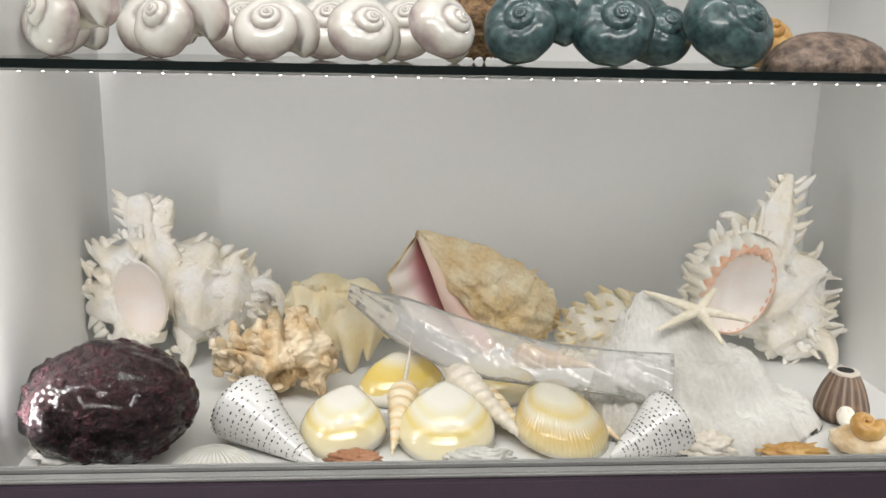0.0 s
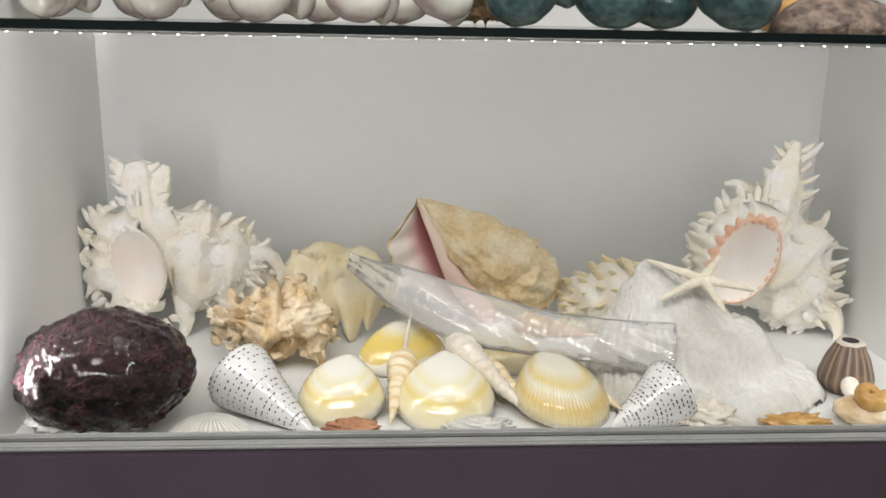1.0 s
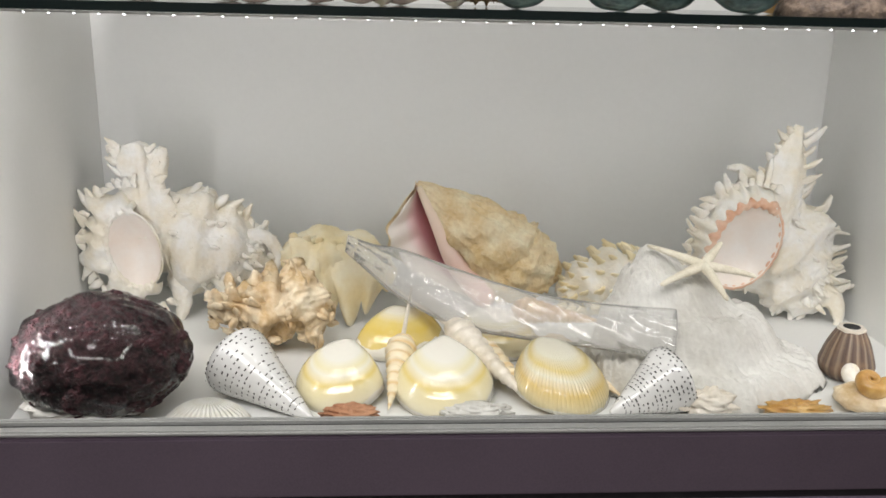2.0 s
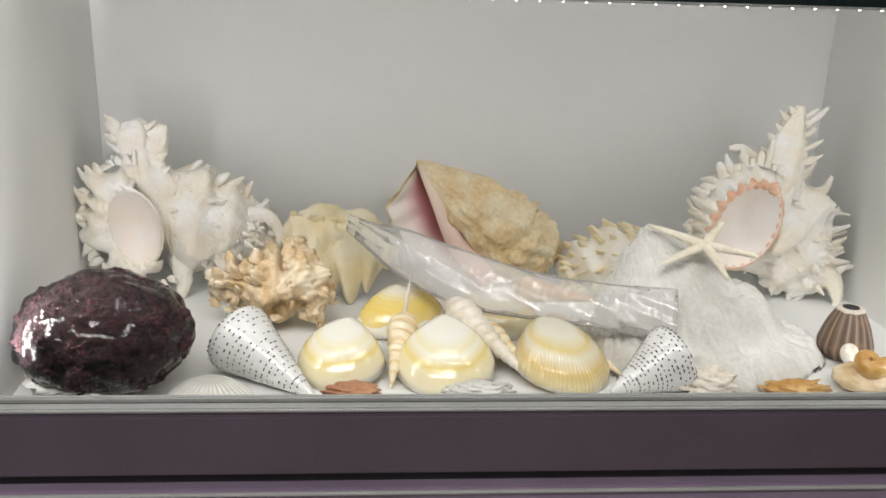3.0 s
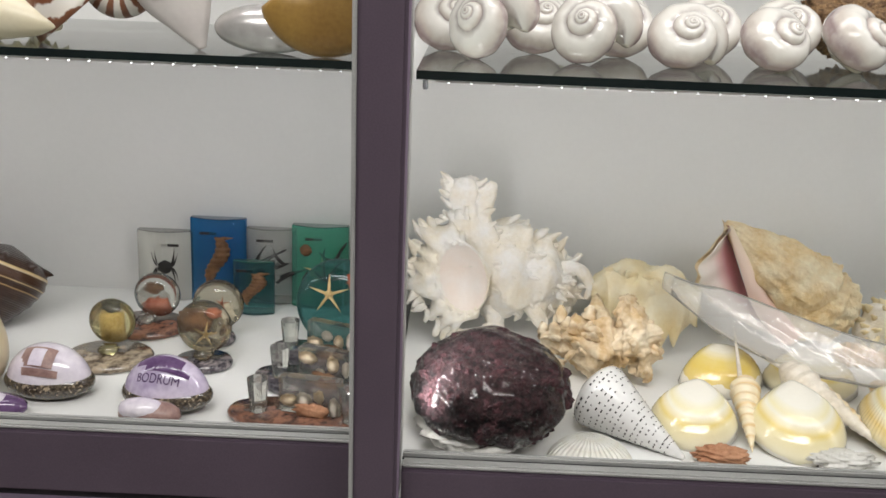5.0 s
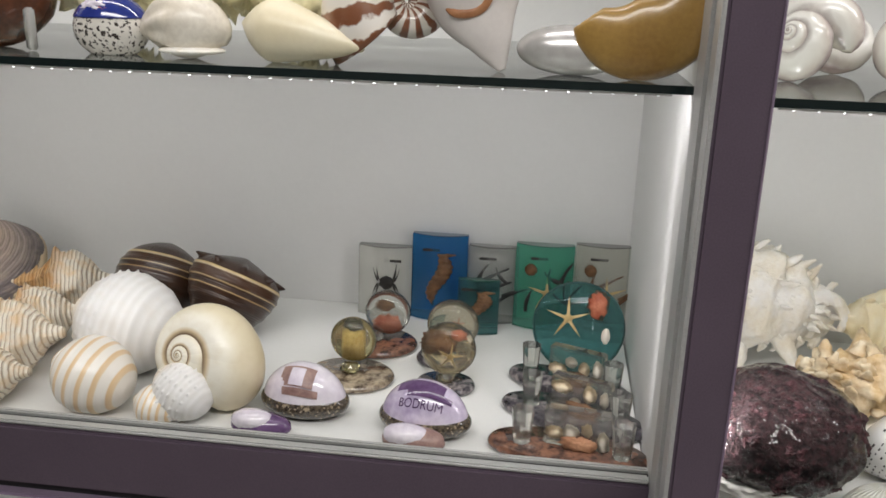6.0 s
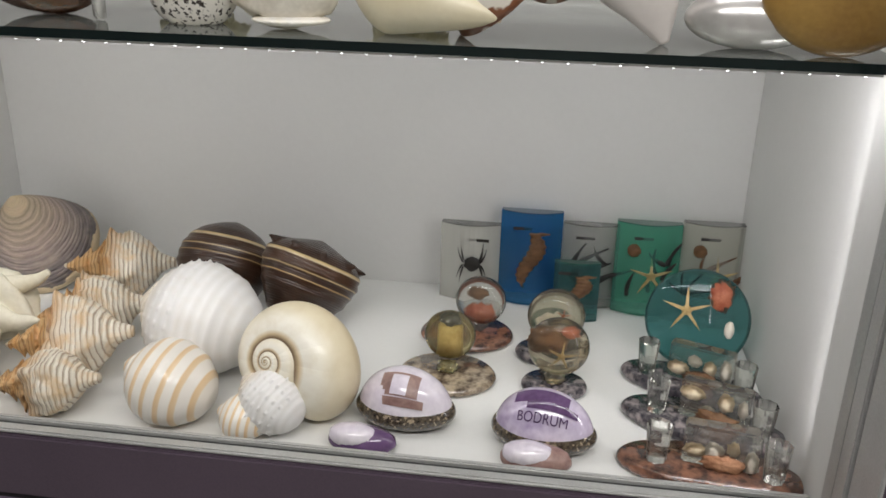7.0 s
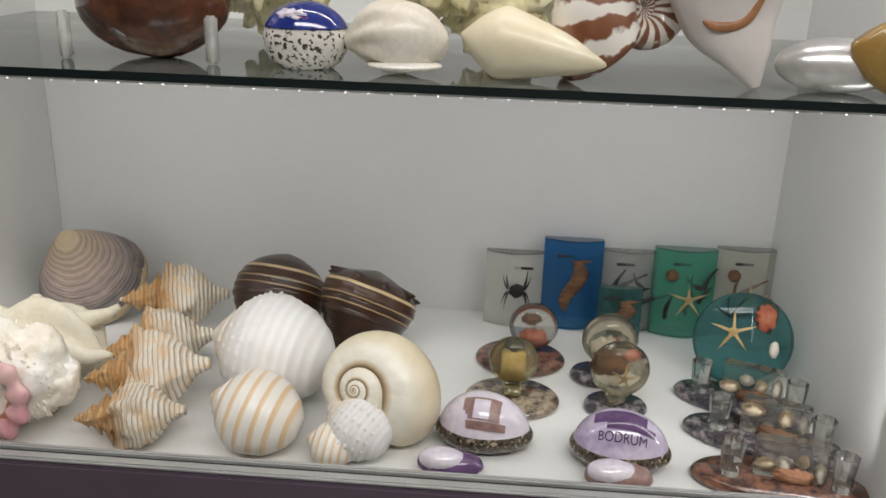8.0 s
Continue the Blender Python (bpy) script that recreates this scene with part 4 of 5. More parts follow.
auger((0.412, 0.235, 0.842), (0.394, 0.125, 0.802), 0.036, AUGER, "cream banded auger shell pointing forward between clams", 8)
auger((0.468, 0.262, 0.850), (0.552, 0.135, 0.806), 0.040, PALE_SHELL, "pale beige auger shell leaning over the clams", 8)
auger((0.505, 0.255, 0.825), (0.565, 0.128, 0.803), 0.030, AUGER, "small banded auger shell beside the clams", 8)
auger((0.592, 0.275, 0.824), (0.660, 0.150, 0.803), 0.034, TAN, "orange-tan auger shell beside the ribbed clam", 9)
auger((0.555, 0.318, 0.850), (0.660, 0.262, 0.852), 0.034, GOLD, "tan auger shell inside the plastic bag", 9)
for p, q, lab in (((0.396, 0.38, 0.861), (0.474, 0.255, 0.846), "thin pale spine stick lying across the clams"), ((0.424, 0.33, 0.874), (0.410, 0.235, 0.834), "thin pale spine stick standing between the clams")):
    bm = lathe([(0, 0.0012), (0.5, 0.0022), (1, 0.0034)], 12, 10)
    for v in bm.verts:
        v.co.z *= (Vector(q) - Vector(p)).length
    turned("spine_stick", bm, PALE_SHELL, p, Vector(q) - Vector(p), lab, category="sea stick")


def bag(stations, label):
    """A flattened plastic sleeve with long sharp creases, along stations (x, y, z, half width)."""
    rows = []
    for i, c in enumerate(glide(stations, 170)):
        row = []
        for j in range(48):
            a = 2 * math.pi * j / 48
            u, d = math.cos(a), math.sin(a)
            p = Vector((c[0] + 0.16 * u * c[3], c[1] + 0.45 * u * c[3], c[2] + 0.92 * u * c[3]))
            along, over = p.x + 0.5 * p.z, 0.42 * p.x + p.z
            crease = abs(noise.noise(Vector((along * 9, over * 75, 1.7)))) + 0.5 * abs(noise.noise(Vector((along * 42, over * 30, 4.2)))) * (1 if p.x > 0.6 else 0.4)
            out = d * (0.013 if i > 10 else 0.005) + (0.007 * crease - 0.002) * d
            row.append(p + Vector((0, -out, 0.2 * out)))
        rows.append(row)
    th = empty("plastic_bag")
    bm = grid_mesh(rows)
    part("sleeve", keep_stretch(bm, -1, 0.955), BAG, th)
    part("seal", keep_stretch(bm, 0.955, 2), BAG, th, "flat sealed end")
    bm.free()
    return tagged(th, label, "bag")


bag([(0.338, 0.388, 0.916, 0.011), (0.372, 0.360, 0.903, 0.019), (0.410, 0.325, 0.894, 0.030), (0.483, 0.278, 0.876, 0.034), (0.562, 0.235, 0.870, 0.028), (0.640, 0.192, 0.873, 0.026), (0.718, 0.170, 0.871, 0.029)],
    "crinkled clear plastic bag holding an auger shell, lying over shells")


def dotted_cone(at, axis, size, label, width, seed):
    """A white cone shell with rows of dark dashes set into its skin."""
    th = empty("cone_shell", at)
    prof = [(0, 0.06), (0.10, 0.18), (0.5, 0.62), (0.8, 0.96), (0.88, 0.98), (0.94, 0.75), (0.98, 0.35), (1.0, 0.04)]
    bm = lathe(prof, 60, 48)
    for v in bm.verts:
        v.co = (v.co.x * width / 2, v.co.y * width / 2, (v.co.z - 0.5) * size)
    part("body", bm, PALE_WHITE, th)
    rnd = random.Random(seed)
    s, k = smooth_profile(prof, 200)
    bm = bmesh.new()
    for i in range(17):
        t = 0.14 + 0.046 * i
        r = float(np.interp(t, s, k)) * width / 2 + 0.0003
        n = int(12 + 30 * t)
        for j in range(n):
            if rnd.random() < 0.22:
                continue
            a = 2 * math.pi * (j + 0.3 * rnd.random()) / n
            da, dz = 0.0011 * rnd.uniform(0.7, 2.0) / r, 0.00075 * rnd.uniform(0.8, 1.4)
            z = (t - 0.5 + rnd.uniform(-0.004, 0.004)) * size
            bm.faces.new([bm.verts.new((r * math.cos(a + u * da), r * math.sin(a + u * da), z + w * dz)) for u, w in ((-1, -1), (1, -1), (1, 1), (-1, 1))])
    tagged(part("dash_pattern", bm, INK, th, "rows of small black dashes"), kind="stuff")
    th.matrix_world = toward(at, axis)
    return rest(tagged(th, label, "seashell"), FR)


PALE_WHITE = surface("polished_white_cone", (0.70, 0.69, 0.67), (0.77, 0.76, 0.74), 0.22, 20, 200, 0.05, coat=0.5, grain=0.08)
dotted_cone((0.260, 0.152, 0.83), (-0.72, 0.55, 0.32), 0.142, "white cone shell with rows of black dashes", 0.084, 1)
dotted_cone((0.678, 0.122, 0.825), (0.60, 0.22, 0.22), 0.098, "white cone shell with rows of grey-green dots", 0.080, 2)


def grey_clam(at):
    """A heavy valve whose growth steps lie over one another, its peak well to one side."""
    rows = []
    for i in range(90):
        s = i / 89
        row = []
        for j in range(280):
            a = 2 * math.pi * j / 280
            ca, sa = math.cos(a), math.sin(a)
            step = s - 0.040 * math.sin(s * 22 + 0.9 * fbm(ca, sa, 2.0, 1.2))
            r = s * (1 + 0.04 * math.cos(a * 5 + 1) * s + 0.06 * fbm(ca, sa, 0.3, 2))
            z = 0.152 * max(0.0, 1 - max(0.0, step) ** 1.35) ** 0.92
            z += 0.006 * fbm(ca * s * 4, sa * s * 4, 1, 3, 5) + (0.0022 + 0.002 * math.sin(a * 9)) * math.sin(a * 64 + 5 * fbm(ca * 3, sa * 3, s, 2)) * s
            row.append((0.146 * r * ca - 0.070 * (1 - s) ** 0.8, 0.108 * r * sa + 0.045 * (1 - s), max(0, z)))
        rows.append(row)
    ob = part("giant_clam_shell", grid_mesh(rows[1:]), GREY_SHELL)
    ob.location = at
    return rest(tagged(ob, "big chalky grey ridged clam shell lying on the board", "seashell"), FR)


grey_clam((0.778, 0.225, FR))
st = empty("starfish", (0.762, 0.215, 0.940))
for way, ln in (((0.040, 0.036, 0.032), 0.062), ((-0.072, 0.04, 0.024), 0.088), ((-0.068, -0.03, -0.014), 0.080), ((0.010, -0.075, -0.020), 0.084), ((0.074, -0.008, -0.008), 0.082)):
    bm = bmesh.new()
    d = Vector(way).normalized()
    up = Vector((0.05, -0.5, 0.85))
    side = d.cross(up).normalized()
    rows = []
    for i in range(14):
        t = i / 13
        w = 0.0092 * (1 - 0.62 * t) * (1 if t < 0.93 else 0.6) * (1 + 0.05 * math.sin(i * 2.7))
        rows.append([d * ln * t + side * w * math.cos(q) + up * (w * 0.8 * math.sin(q) - 0.008 * t * t) for q in [k * math.pi / 6 for k in range(12)]])
    bm.free()
    part("arm", grid_mesh(rows), STAR, st)
st.scale = (0.78, 0.78, 0.78)
tagged(st, "pale cream starfish resting on the grey clam shell", "starfish")

URN_BM = lathe([(0, 0.020), (0.1, 0.030), (0.3, 0.034), (0.7, 0.026), (0.95, 0.018), (1.0, 0.016), (0.99, 0.012), (0.8, 0.011)][:6], 30, 40, lambda t, a, r: 0.0006 * math.sin(a * 30))
for v in URN_BM.verts:
    v.co.z *= 0.062
u = empty("limpet_shell", (0.958, 0.222, FR))
part("body", URN_BM, URN, u)
part("rim", lathe([(0, 0.016), (0.5, 0.0165), (1.0, 0.0155)], 6, 32, lambda t, a, r: 0.0008 * math.sin(a * 7)), PALE_SHELL, u, "pale broken rim").matrix_basis = pose(0, 0, 0.0615) @ Matrix.Diagonal((1, 1, 0.004, 1))
# Black disc on the closed body stands in for shade inside the opening.
part("hole", lathe([(0, 0.010), (1.0, 0.010)], 4, 24), DARK, u, "dark disc in place of the shaded opening").matrix_basis = pose(0, 0, 0.064) @ Matrix.Diagonal((1, 1, 0.002, 1))
tagged(u, "grey-brown ribbed limpet shell with an open top", "seashell")
turned("ring_shell", fitted(spiral(1.6, 0.5, 1.0, 0.42, 0.5, 0.1), 0.046), BONE, (0.950, 0.180, 0.81), (0.3, -0.3, 0.9), "small white ring-shaped shell", 20, FR)
g = empty("golden_shell", (0.935, 0.128, 0.818))
part("body", fitted(lump(0.03, (1.0, 0.8, 0.42), 0.12, 3, 2.0, 24, 32), 0.078), TAN, g, "tan oval dish")
part("knot", fitted(spiral(2.0, 0.45, 0.7, 0.5, 0.6, 0.4), 0.042), GOLD, g, "golden coiled knot").matrix_basis = toward((-0.002, -0.010, 0.020), (0, -0.5, 0.8))
rest(tagged(g, "small cream shell with a golden coiled top", "seashell"), FR)

for nm, at, sq, mt, lab in (
        ("coral_chip", (0.353, 0.108, 0.80), (0.028, 0.014, 0.009), CORK, "coppery brown coral chip at the front edge"),
        ("coral_chip", (0.489, 0.108, 0.80), (0.034, 0.014, 0.009), GREY_SHELL, "rough grey coral chip at the front edge"),
        ("broken_shell", (0.742, 0.110, 0.80), (0.028, 0.016, 0.015), PALE_SHELL, "broken beige shell piece at the front edge"),
        ("coral_chip", (0.842, 0.108, 0.80), (0.036, 0.014, 0.009), GOLD, "orange knobbly coral chip at the front edge")):
    ob = part(nm, lump(1.0, sq, 0.45, 3.0, at[0] * 9, 30, 44, 6), mt)
    ob.location = at
    rest(tagged(ob, lab, "coral"), FR)


# bay with the souvenirs
def whelk(at, axis, size, label, roll, seed):
    """A spindle with a stepped spire, a shoulder of blunt knobs, fine cords and a short canal."""
    def extra(t, a, r):
        ph = ((t - 0.56) * 9.0 + a / (2 * math.pi)) % 1.0
        spire = max(0.0, min(1.0, (t - 0.53) / 0.06))
        folds = max(0, math.cos(a * 4 + seed + 3 * t)) ** 2
        e = spire * r * (0.34 * (1 - ph) ** 0.7 - 0.16)
        e += r * 0.46 * folds ** 1.6 * math.exp(-((t - 0.545 - 0.02 * math.sin(a)) / 0.050) ** 2)
        e += r * 0.16 * folds * math.exp(-((t - 0.40) / 0.13) ** 2)
        e += r * 0.34 * spire * max(0, math.cos(a * 4 + 8 * t)) ** 3 * (1 - ph)
        e += r * 0.016 * math.sin(t * 150 + 2 * math.sin(3 * a))
        return e + r * 0.10 * fbm(math.cos(a), math.sin(a), t * 4 + seed, 2)

    bm = lathe([(0, 0.045), (0.07, 0.07), (0.14, 0.10), (0.21, 0.20), (0.32, 0.285), (0.45, 0.305), (0.54, 0.285), (0.60, 0.20), (0.72, 0.14), (0.87, 0.07), (1.0, 0.012)], 140, 80, extra, 0.92)
    for v in bm.verts:
        v.co.z -= 0.5
        v.co *= size
    return turned("whelk_shell", bm, WHELK, at, axis, label, roll, FL, low_part=("body", "spire", 0.57))


whelk((-0.880, 0.425, 0.845), (-0.86, -0.30, 0.02), 0.146, "brown and white ribbed whelk shell with knobs, at the back", 20, 0)
whelk((-0.858, 0.305, 0.84), (-0.86, -0.34, -0.08), 0.140, "brown ribbed whelk shell with knobs, in a row of four", 80, 1)
whelk((-0.834, 0.212, 0.83), (-0.95, -0.22, -0.10), 0.144, "orange-brown ribbed whelk shell with knobs, in a row of four", 140, 2)
whelk((-0.830, 0.148, 0.82), (-0.95, -0.14, -0.08), 0.122, "pale striped whelk shell at the front edge", 200, 3)

clam("venus_clam", (-1.018, 0.472, 0.86), 0.156, 0.138, 0.056, GREY_CLAM, "large grey-brown striped clam leaning on the wall", 8, 52, FL, umbo=0.46, spin=32)


def spider_conch(at):
    """A broad cream shell with ridged back and blunt, hollow fingers round its lip."""
    th = empty("spider_conch", at)
    part("body", sweep([(-0.112, -0.01, -0.030, 0.006), (-0.080, -0.01, -0.012, 0.020), (-0.040, 0, 0.004, 0.036), (-0.005, 0, 0.010, 0.046), (0.030, 0, 0.0, 0.040), (0.056, -0.005, -0.014, 0.020), (0.070, -0.01, -0.024, 0.006)], 70, 56, 0.8,
                       lambda t, a, r: r * 0.24 * math.cos(a * 5 + 2.5 * t) + r * 0.16 * fbm(math.cos(a), math.sin(a), t * 3, 1.6)), DULL_CREAM, th)
    for c in ([(0.010, -0.005, 0.026, 0.022), (0.044, 0.0, 0.034, 0.013), (0.074, 0.0, 0.044, 0.008), (0.092, 0.0, 0.056, 0.004)],
              [(0.020, -0.02, 0.0, 0.024), (0.056, -0.03, 0.0, 0.012), (0.082, -0.034, 0.006, 0.007), (0.094, -0.036, 0.008, 0.003)],
              [(-0.008, 0.0, 0.030, 0.026), (-0.010, -0.004, 0.052, 0.015), (-0.006, -0.006, 0.066, 0.006)],
              [(-0.050, -0.004, 0.020, 0.022), (-0.058, -0.006, 0.040, 0.013), (-0.062, -0.006, 0.050, 0.006)],
              [(0.012, -0.03, -0.014, 0.024), (0.028, -0.058, -0.034, 0.014), (0.036, -0.080, -0.046, 0.005)]):
        part("finger", sweep(c, 22, 20, 0.8), DULL_CREAM, th, "blunt cream finger")
    return rest(tagged(th, "cream spider conch shell with blunt fingers", "seashell"), FL)


spider_conch((-0.985, 0.280, 0.84))
MURK = surface("orange_pink_throat", (0.36, 0.11, 0.05), (0.62, 0.26, 0.16), 0.4, 20, 200, 0.1)
pk = empty("pink_murex_shell", (-0.972, 0.165, 0.845))
part("body", sweep([(-0.075, 0, 0.0, 0.03), (-0.03, 0, 0.006, 0.054), (0.02, 0, 0.004, 0.056), (0.056, 0, -0.01, 0.034), (0.074, 0, -0.02, 0.010)], 60, 56, 0.75, lambda t, a, r: r * (0.12 * math.sin(t * 24 + a) + 0.12 * max(0, math.cos(a * 6)) ** 2 + 0.2 * fbm(math.cos(a), math.sin(a), t * 5, 2))), BONE, pk)
part("throat", bowl(0.0, 0.0, 0.032, 0.038, 0.2, 0.022, -0.050), MURK, pk, "orange-pink throat")
ring = []
for i in range(97):
    a = 2 * math.pi * i / 96
    c = Vector((0.038 * math.cos(a), -0.052, 0.044 * math.sin(a)))
    o = Vector((math.cos(a), 0, math.sin(a)))
    w = 0.011 + 0.003 * math.sin(a * 11)
    ring.append([c + o * w * math.cos(q) + Vector((0, -w * 0.6 * math.sin(q), 0)) for q in [k * math.pi / 5 for k in range(10)]])
part("mouth", grid_mesh(ring, cap=False), PINK, pk, "frilled pink rim of the mouth")
bm = []
rnd = random.Random(4)
for i in range(120):
    a, b = rnd.uniform(-1.2, 1.8), rnd.uniform(-0.9, 0.3)
    w = Vector((math.cos(a), b, math.sin(a))).normalized()
    spine(bm, Vector((w.x * 0.062, w.y * 0.045, w.z * 0.050)), w, rnd.uniform(0.006, 0.013), 0.008, (0, 0, 0.2))
part("spine", bm, BONE, pk, "short white knobs")
rest(tagged(pk, "white knobbly murex shell with a pink mouth", "seashell"), FL)


def helmet(at, axis, size, label, roll, knobs, chips=0):
    th = empty("helmet_shell", at)

    def extra(t, a, r):
        e = r * 0.30 * max(0, math.cos(a * knobs)) ** 9 * math.exp(-((t - 0.86) / 0.035) ** 2) if knobs else 0.0
        return e + r * 0.010 * math.sin(t * 60) + r * 0.02 * math.sin(a * 3 + t)
    prof = [(0, 0.05), (0.05, 0.13), (0.2, 0.27), (0.45, 0.44), (0.66, 0.51), (0.80, 0.49), (0.90, 0.34), (0.96, 0.17), (1.0, 0.03)] if knobs else [(0, 0.10), (0.05, 0.22), (0.2, 0.40), (0.45, 0.51), (0.64, 0.50), (0.80, 0.42), (0.91, 0.27), (0.97, 0.14), (1.0, 0.03)]
    bm = lathe(prof, 90, 90, extra, 0.9)
    for v in bm.verts:
        v.co.z -= 0.5
        v.co *= size
    part("body", bm, DARK_SHELL, th)
    rnd4 = random.Random(9)
    s, k = smooth_profile(prof, 90)
    for i in range(chips):
        t, a = 0.42 + 0.045 * i, 5.2 + 0.10 * rnd4.uniform(-1, 1)
        r = float(np.interp(t, s, k)) * size
        c = part("chip", lump(0.0075, (1.0, 0.9, 1.3), 0.6, 4, i * 2.7, 14, 18), CHIPPED, th, "pale worn patch")
        c.location = (0.97 * r * math.cos(a), 0.97 * 0.9 * r * math.sin(a), (t - 0.5) * size)
    th.matrix_world = toward(at, axis, roll)
    return rest(tagged(th, label, "seashell"), FL)


helmet((-0.736, 0.440, 0.855), (0.10, 0.55, 0.75), 0.126, "dark brown glossy shell with pale bands and chips", 20, 0, 6)
helmet((-0.612, 0.395, 0.86), (0.24, 0.48, 0.74), 0.132, "dark brown crowned shell with cream bands", 60, 9)


def tun(at, axis, size, label, mat, roll, knob=0.0, levels=(), name="tun_shell", around=22):
    """A round-bodied shell with a low spire and, where it has them, rows of small knobs."""
    def extra(t, a, r):
        kn = r * knob * max(0, math.cos(a * around)) ** 5 * sum(math.exp(-((t - q) / 0.016) ** 2) for q in levels)
        step = r * 0.10 * (((t - 0.8) * 14 + a / (2 * math.pi)) % 1.0) if t > 0.8 else 0.0
        return kn - step + r * 0.005 * math.sin(t * 82)
    bm = lathe([(0, 0.12), (0.07, 0.26), (0.25, 0.41), (0.48, 0.475), (0.66, 0.44), (0.78, 0.34), (0.87, 0.22), (0.94, 0.12), (1.0, 0.015)], 130, 132, extra, 0.94)
    for v in bm.verts:
        v.co.z -= 0.5
        v.co *= size
    return turned(name, bm, mat, at, axis, label, roll, FL, low_part=("body", "spire", 0.78))


tun((-0.702, 0.268, 0.86), (-0.86, 0.10, 0.16), 0.152, "large white ribbed tun shell with a knobbly spire", TUN, 0, 0.05, (0.55, 0.64, 0.72, 0.79, 0.86, 0.92))
tun((-0.692, 0.157, 0.845), (-0.88, 0.12, 0.24), 0.106, "white helmet shell with broad orange stripes", STRIPED, 10, name="striped_shell")
tun((-0.578, 0.154, 0.83), (-0.75, 0.3, 0.35), 0.080, "small cream shell covered in rows of knobs", TUN, 0, 0.11, (0.2, 0.3, 0.4, 0.5, 0.6, 0.7, 0.79, 0.87), name="knobbed_shell", around=15)
tun((-0.604, 0.136, 0.818), (-0.9, 0.1, 0.15), 0.056, "small white shell with orange stripes at the front", STRIPED, 0, name="striped_shell")
turned("moon_snail", fitted(mirrored(spiral(4.4, 0.44, 0.52, 0.60, 0.62, 0.76, lambda th_, ph, q: -0.9 * max(0.0, (q - 0.95) / 0.05) ** 2, per_turn=48, segs=48)), 0.134, 240), SNAIL, (-0.555, 0.196, 0.866), (-0.28, -0.86, 0.38),
       "cream moon snail shell with its coil to the front", 0, FL, low_part=("spire", "body", 0.70))


def dome(w, d, h, z0, cut, top=0.0):
    rows = []
    for i in range(1, 26):
        b = top + (cut - top) * i / 25
        rows.append([(w / 2 * math.sin(b) * math.cos(a), d / 2 * math.sin(b) * math.sin(a) * (1 - 0.1 * math.cos(a)), z0 + h * math.cos(b)) for a in [2 * math.pi * j / 44 for j in range(44)]])
    return grid_mesh(rows)


def cowrie(at, turn, mat_top, mat_side, label, picture, size=0.112):
    """A polished cowrie: spotted rim below, cut and painted dome above."""
    th = empty("carved_cowrie", at)
    part("shell", dome(size, size * 0.66, 0.022, 0.014, math.pi * 0.86), mat_side, th, "dark spotted lower shell")
    part("polished_top", dome(size * 0.94, size * 0.63, 0.047, 0.0125, math.pi * 0.5), mat_top, th, "smooth lilac polished dome")
    part("rim_line", dome(size * 0.955, size * 0.642, 0.004, 0.0115, math.pi * 0.62), GOLD, th, "tan cut line round the dome")
    picture(th, size)
    th.matrix_world = pose(*at, 0, 0, turn)
    return rest(tagged(th, label, "souvenir shell"), FL)


def on_dome(x, q, size, lift=0.0008):
    """A point on the front of the dome: x across, q the angle up from the rim (0) to the crown (1)."""
    w, d, h = size * 0.94, size * 0.63, 0.047
    b = (1 - q) * math.pi / 2
    k = math.sqrt(max(0, 1 - (2 * x / w) ** 2))
    return Vector((x, -d / 2 * math.sin(b) * k * (1 + lift * 20), 0.0125 + h * math.cos(b) * k + lift))


def patch(x0, x1, q0, q1, size, lift=0.0008):
    return grid_mesh([[on_dome(x0 + (x1 - x0) * i / 12, q0 + (q1 - q0) * j / 10, size, lift) for j in range(11)] for i in range(13)], close_v=False)


def house_picture(th, size):
    part("picture", patch(-0.022, 0.020, 0.42, 0.86, size), ETCH, th, "brown etched monument")
    part("picture_step", patch(-0.029, 0.027, 0.26, 0.40, size, 0.0010), ETCH, th)
    part("picture_door", patch(-0.010, 0.008, 0.44, 0.80, size, 0.0014), LILAC_PALE, th)


def town_picture(th, size):
    part("sky", patch(-0.030, 0.026, 0.70, 1.0, size), PLUM, th, "deep plum painted sky")
    part("hill", patch(-0.016, 0.036, 0.58, 0.72, size, 0.0010), PLUM, th)
    cu = bpy.data.curves.new("lettering", "FONT")
    cu.body, cu.size, cu.align_x, cu.extrude = "BODRUM", 0.0125, "CENTER", 0.0002
    tmp = new("lettering", cu)
    bpy.context.view_layer.update()
    me = bpy.data.meshes.new_from_object(tmp.evaluated_get(bpy.context.evaluated_depsgraph_get()))
    bpy.data.objects.remove(tmp)
    for v in me.vertices:
        v.co = on_dome(v.co.x * 1.0 + 0.002, 0.36 + v.co.y / 0.060 * 1.15, size, 0.0016)
    me.materials.append(PLUM)
    ob = new("lettering", me)
    ob.parent = th
    ob["label"] = "dark plum lettering"


cowrie((-0.440, 0.195, 0.825), -8, LILAC_PALE, SPOTTED, "polished lilac cowrie with a brown etched monument", house_picture)
cowrie((-0.290, 0.175, 0.825), -10, LILAC, SPOTTED, "polished purple cowrie lettered and painted with a town", town_picture)
for x, y, m in ((-0.474, 0.130, PLUM), (-0.296, 0.127, ETCH)):
    ob = part("cowrie_chip", fitted(lump(0.03, (1.2, 0.6, 0.5), 0.05, 2, x, 20, 30), 0.072), m)
    ob.location = (x, y, 0.81)
    o2 = part("cowrie_top", fitted(lump(0.03, (0.9, 0.5, 0.45), 0.05, 2, x, 20, 30), 0.052), LILAC_PALE, ob, "pale polished top")
    o2.location = (-0.008, -0.003, 0.007)
    rest(tagged(ob, "small polished purple and white cowrie at the front edge", "souvenir shell"), FL)


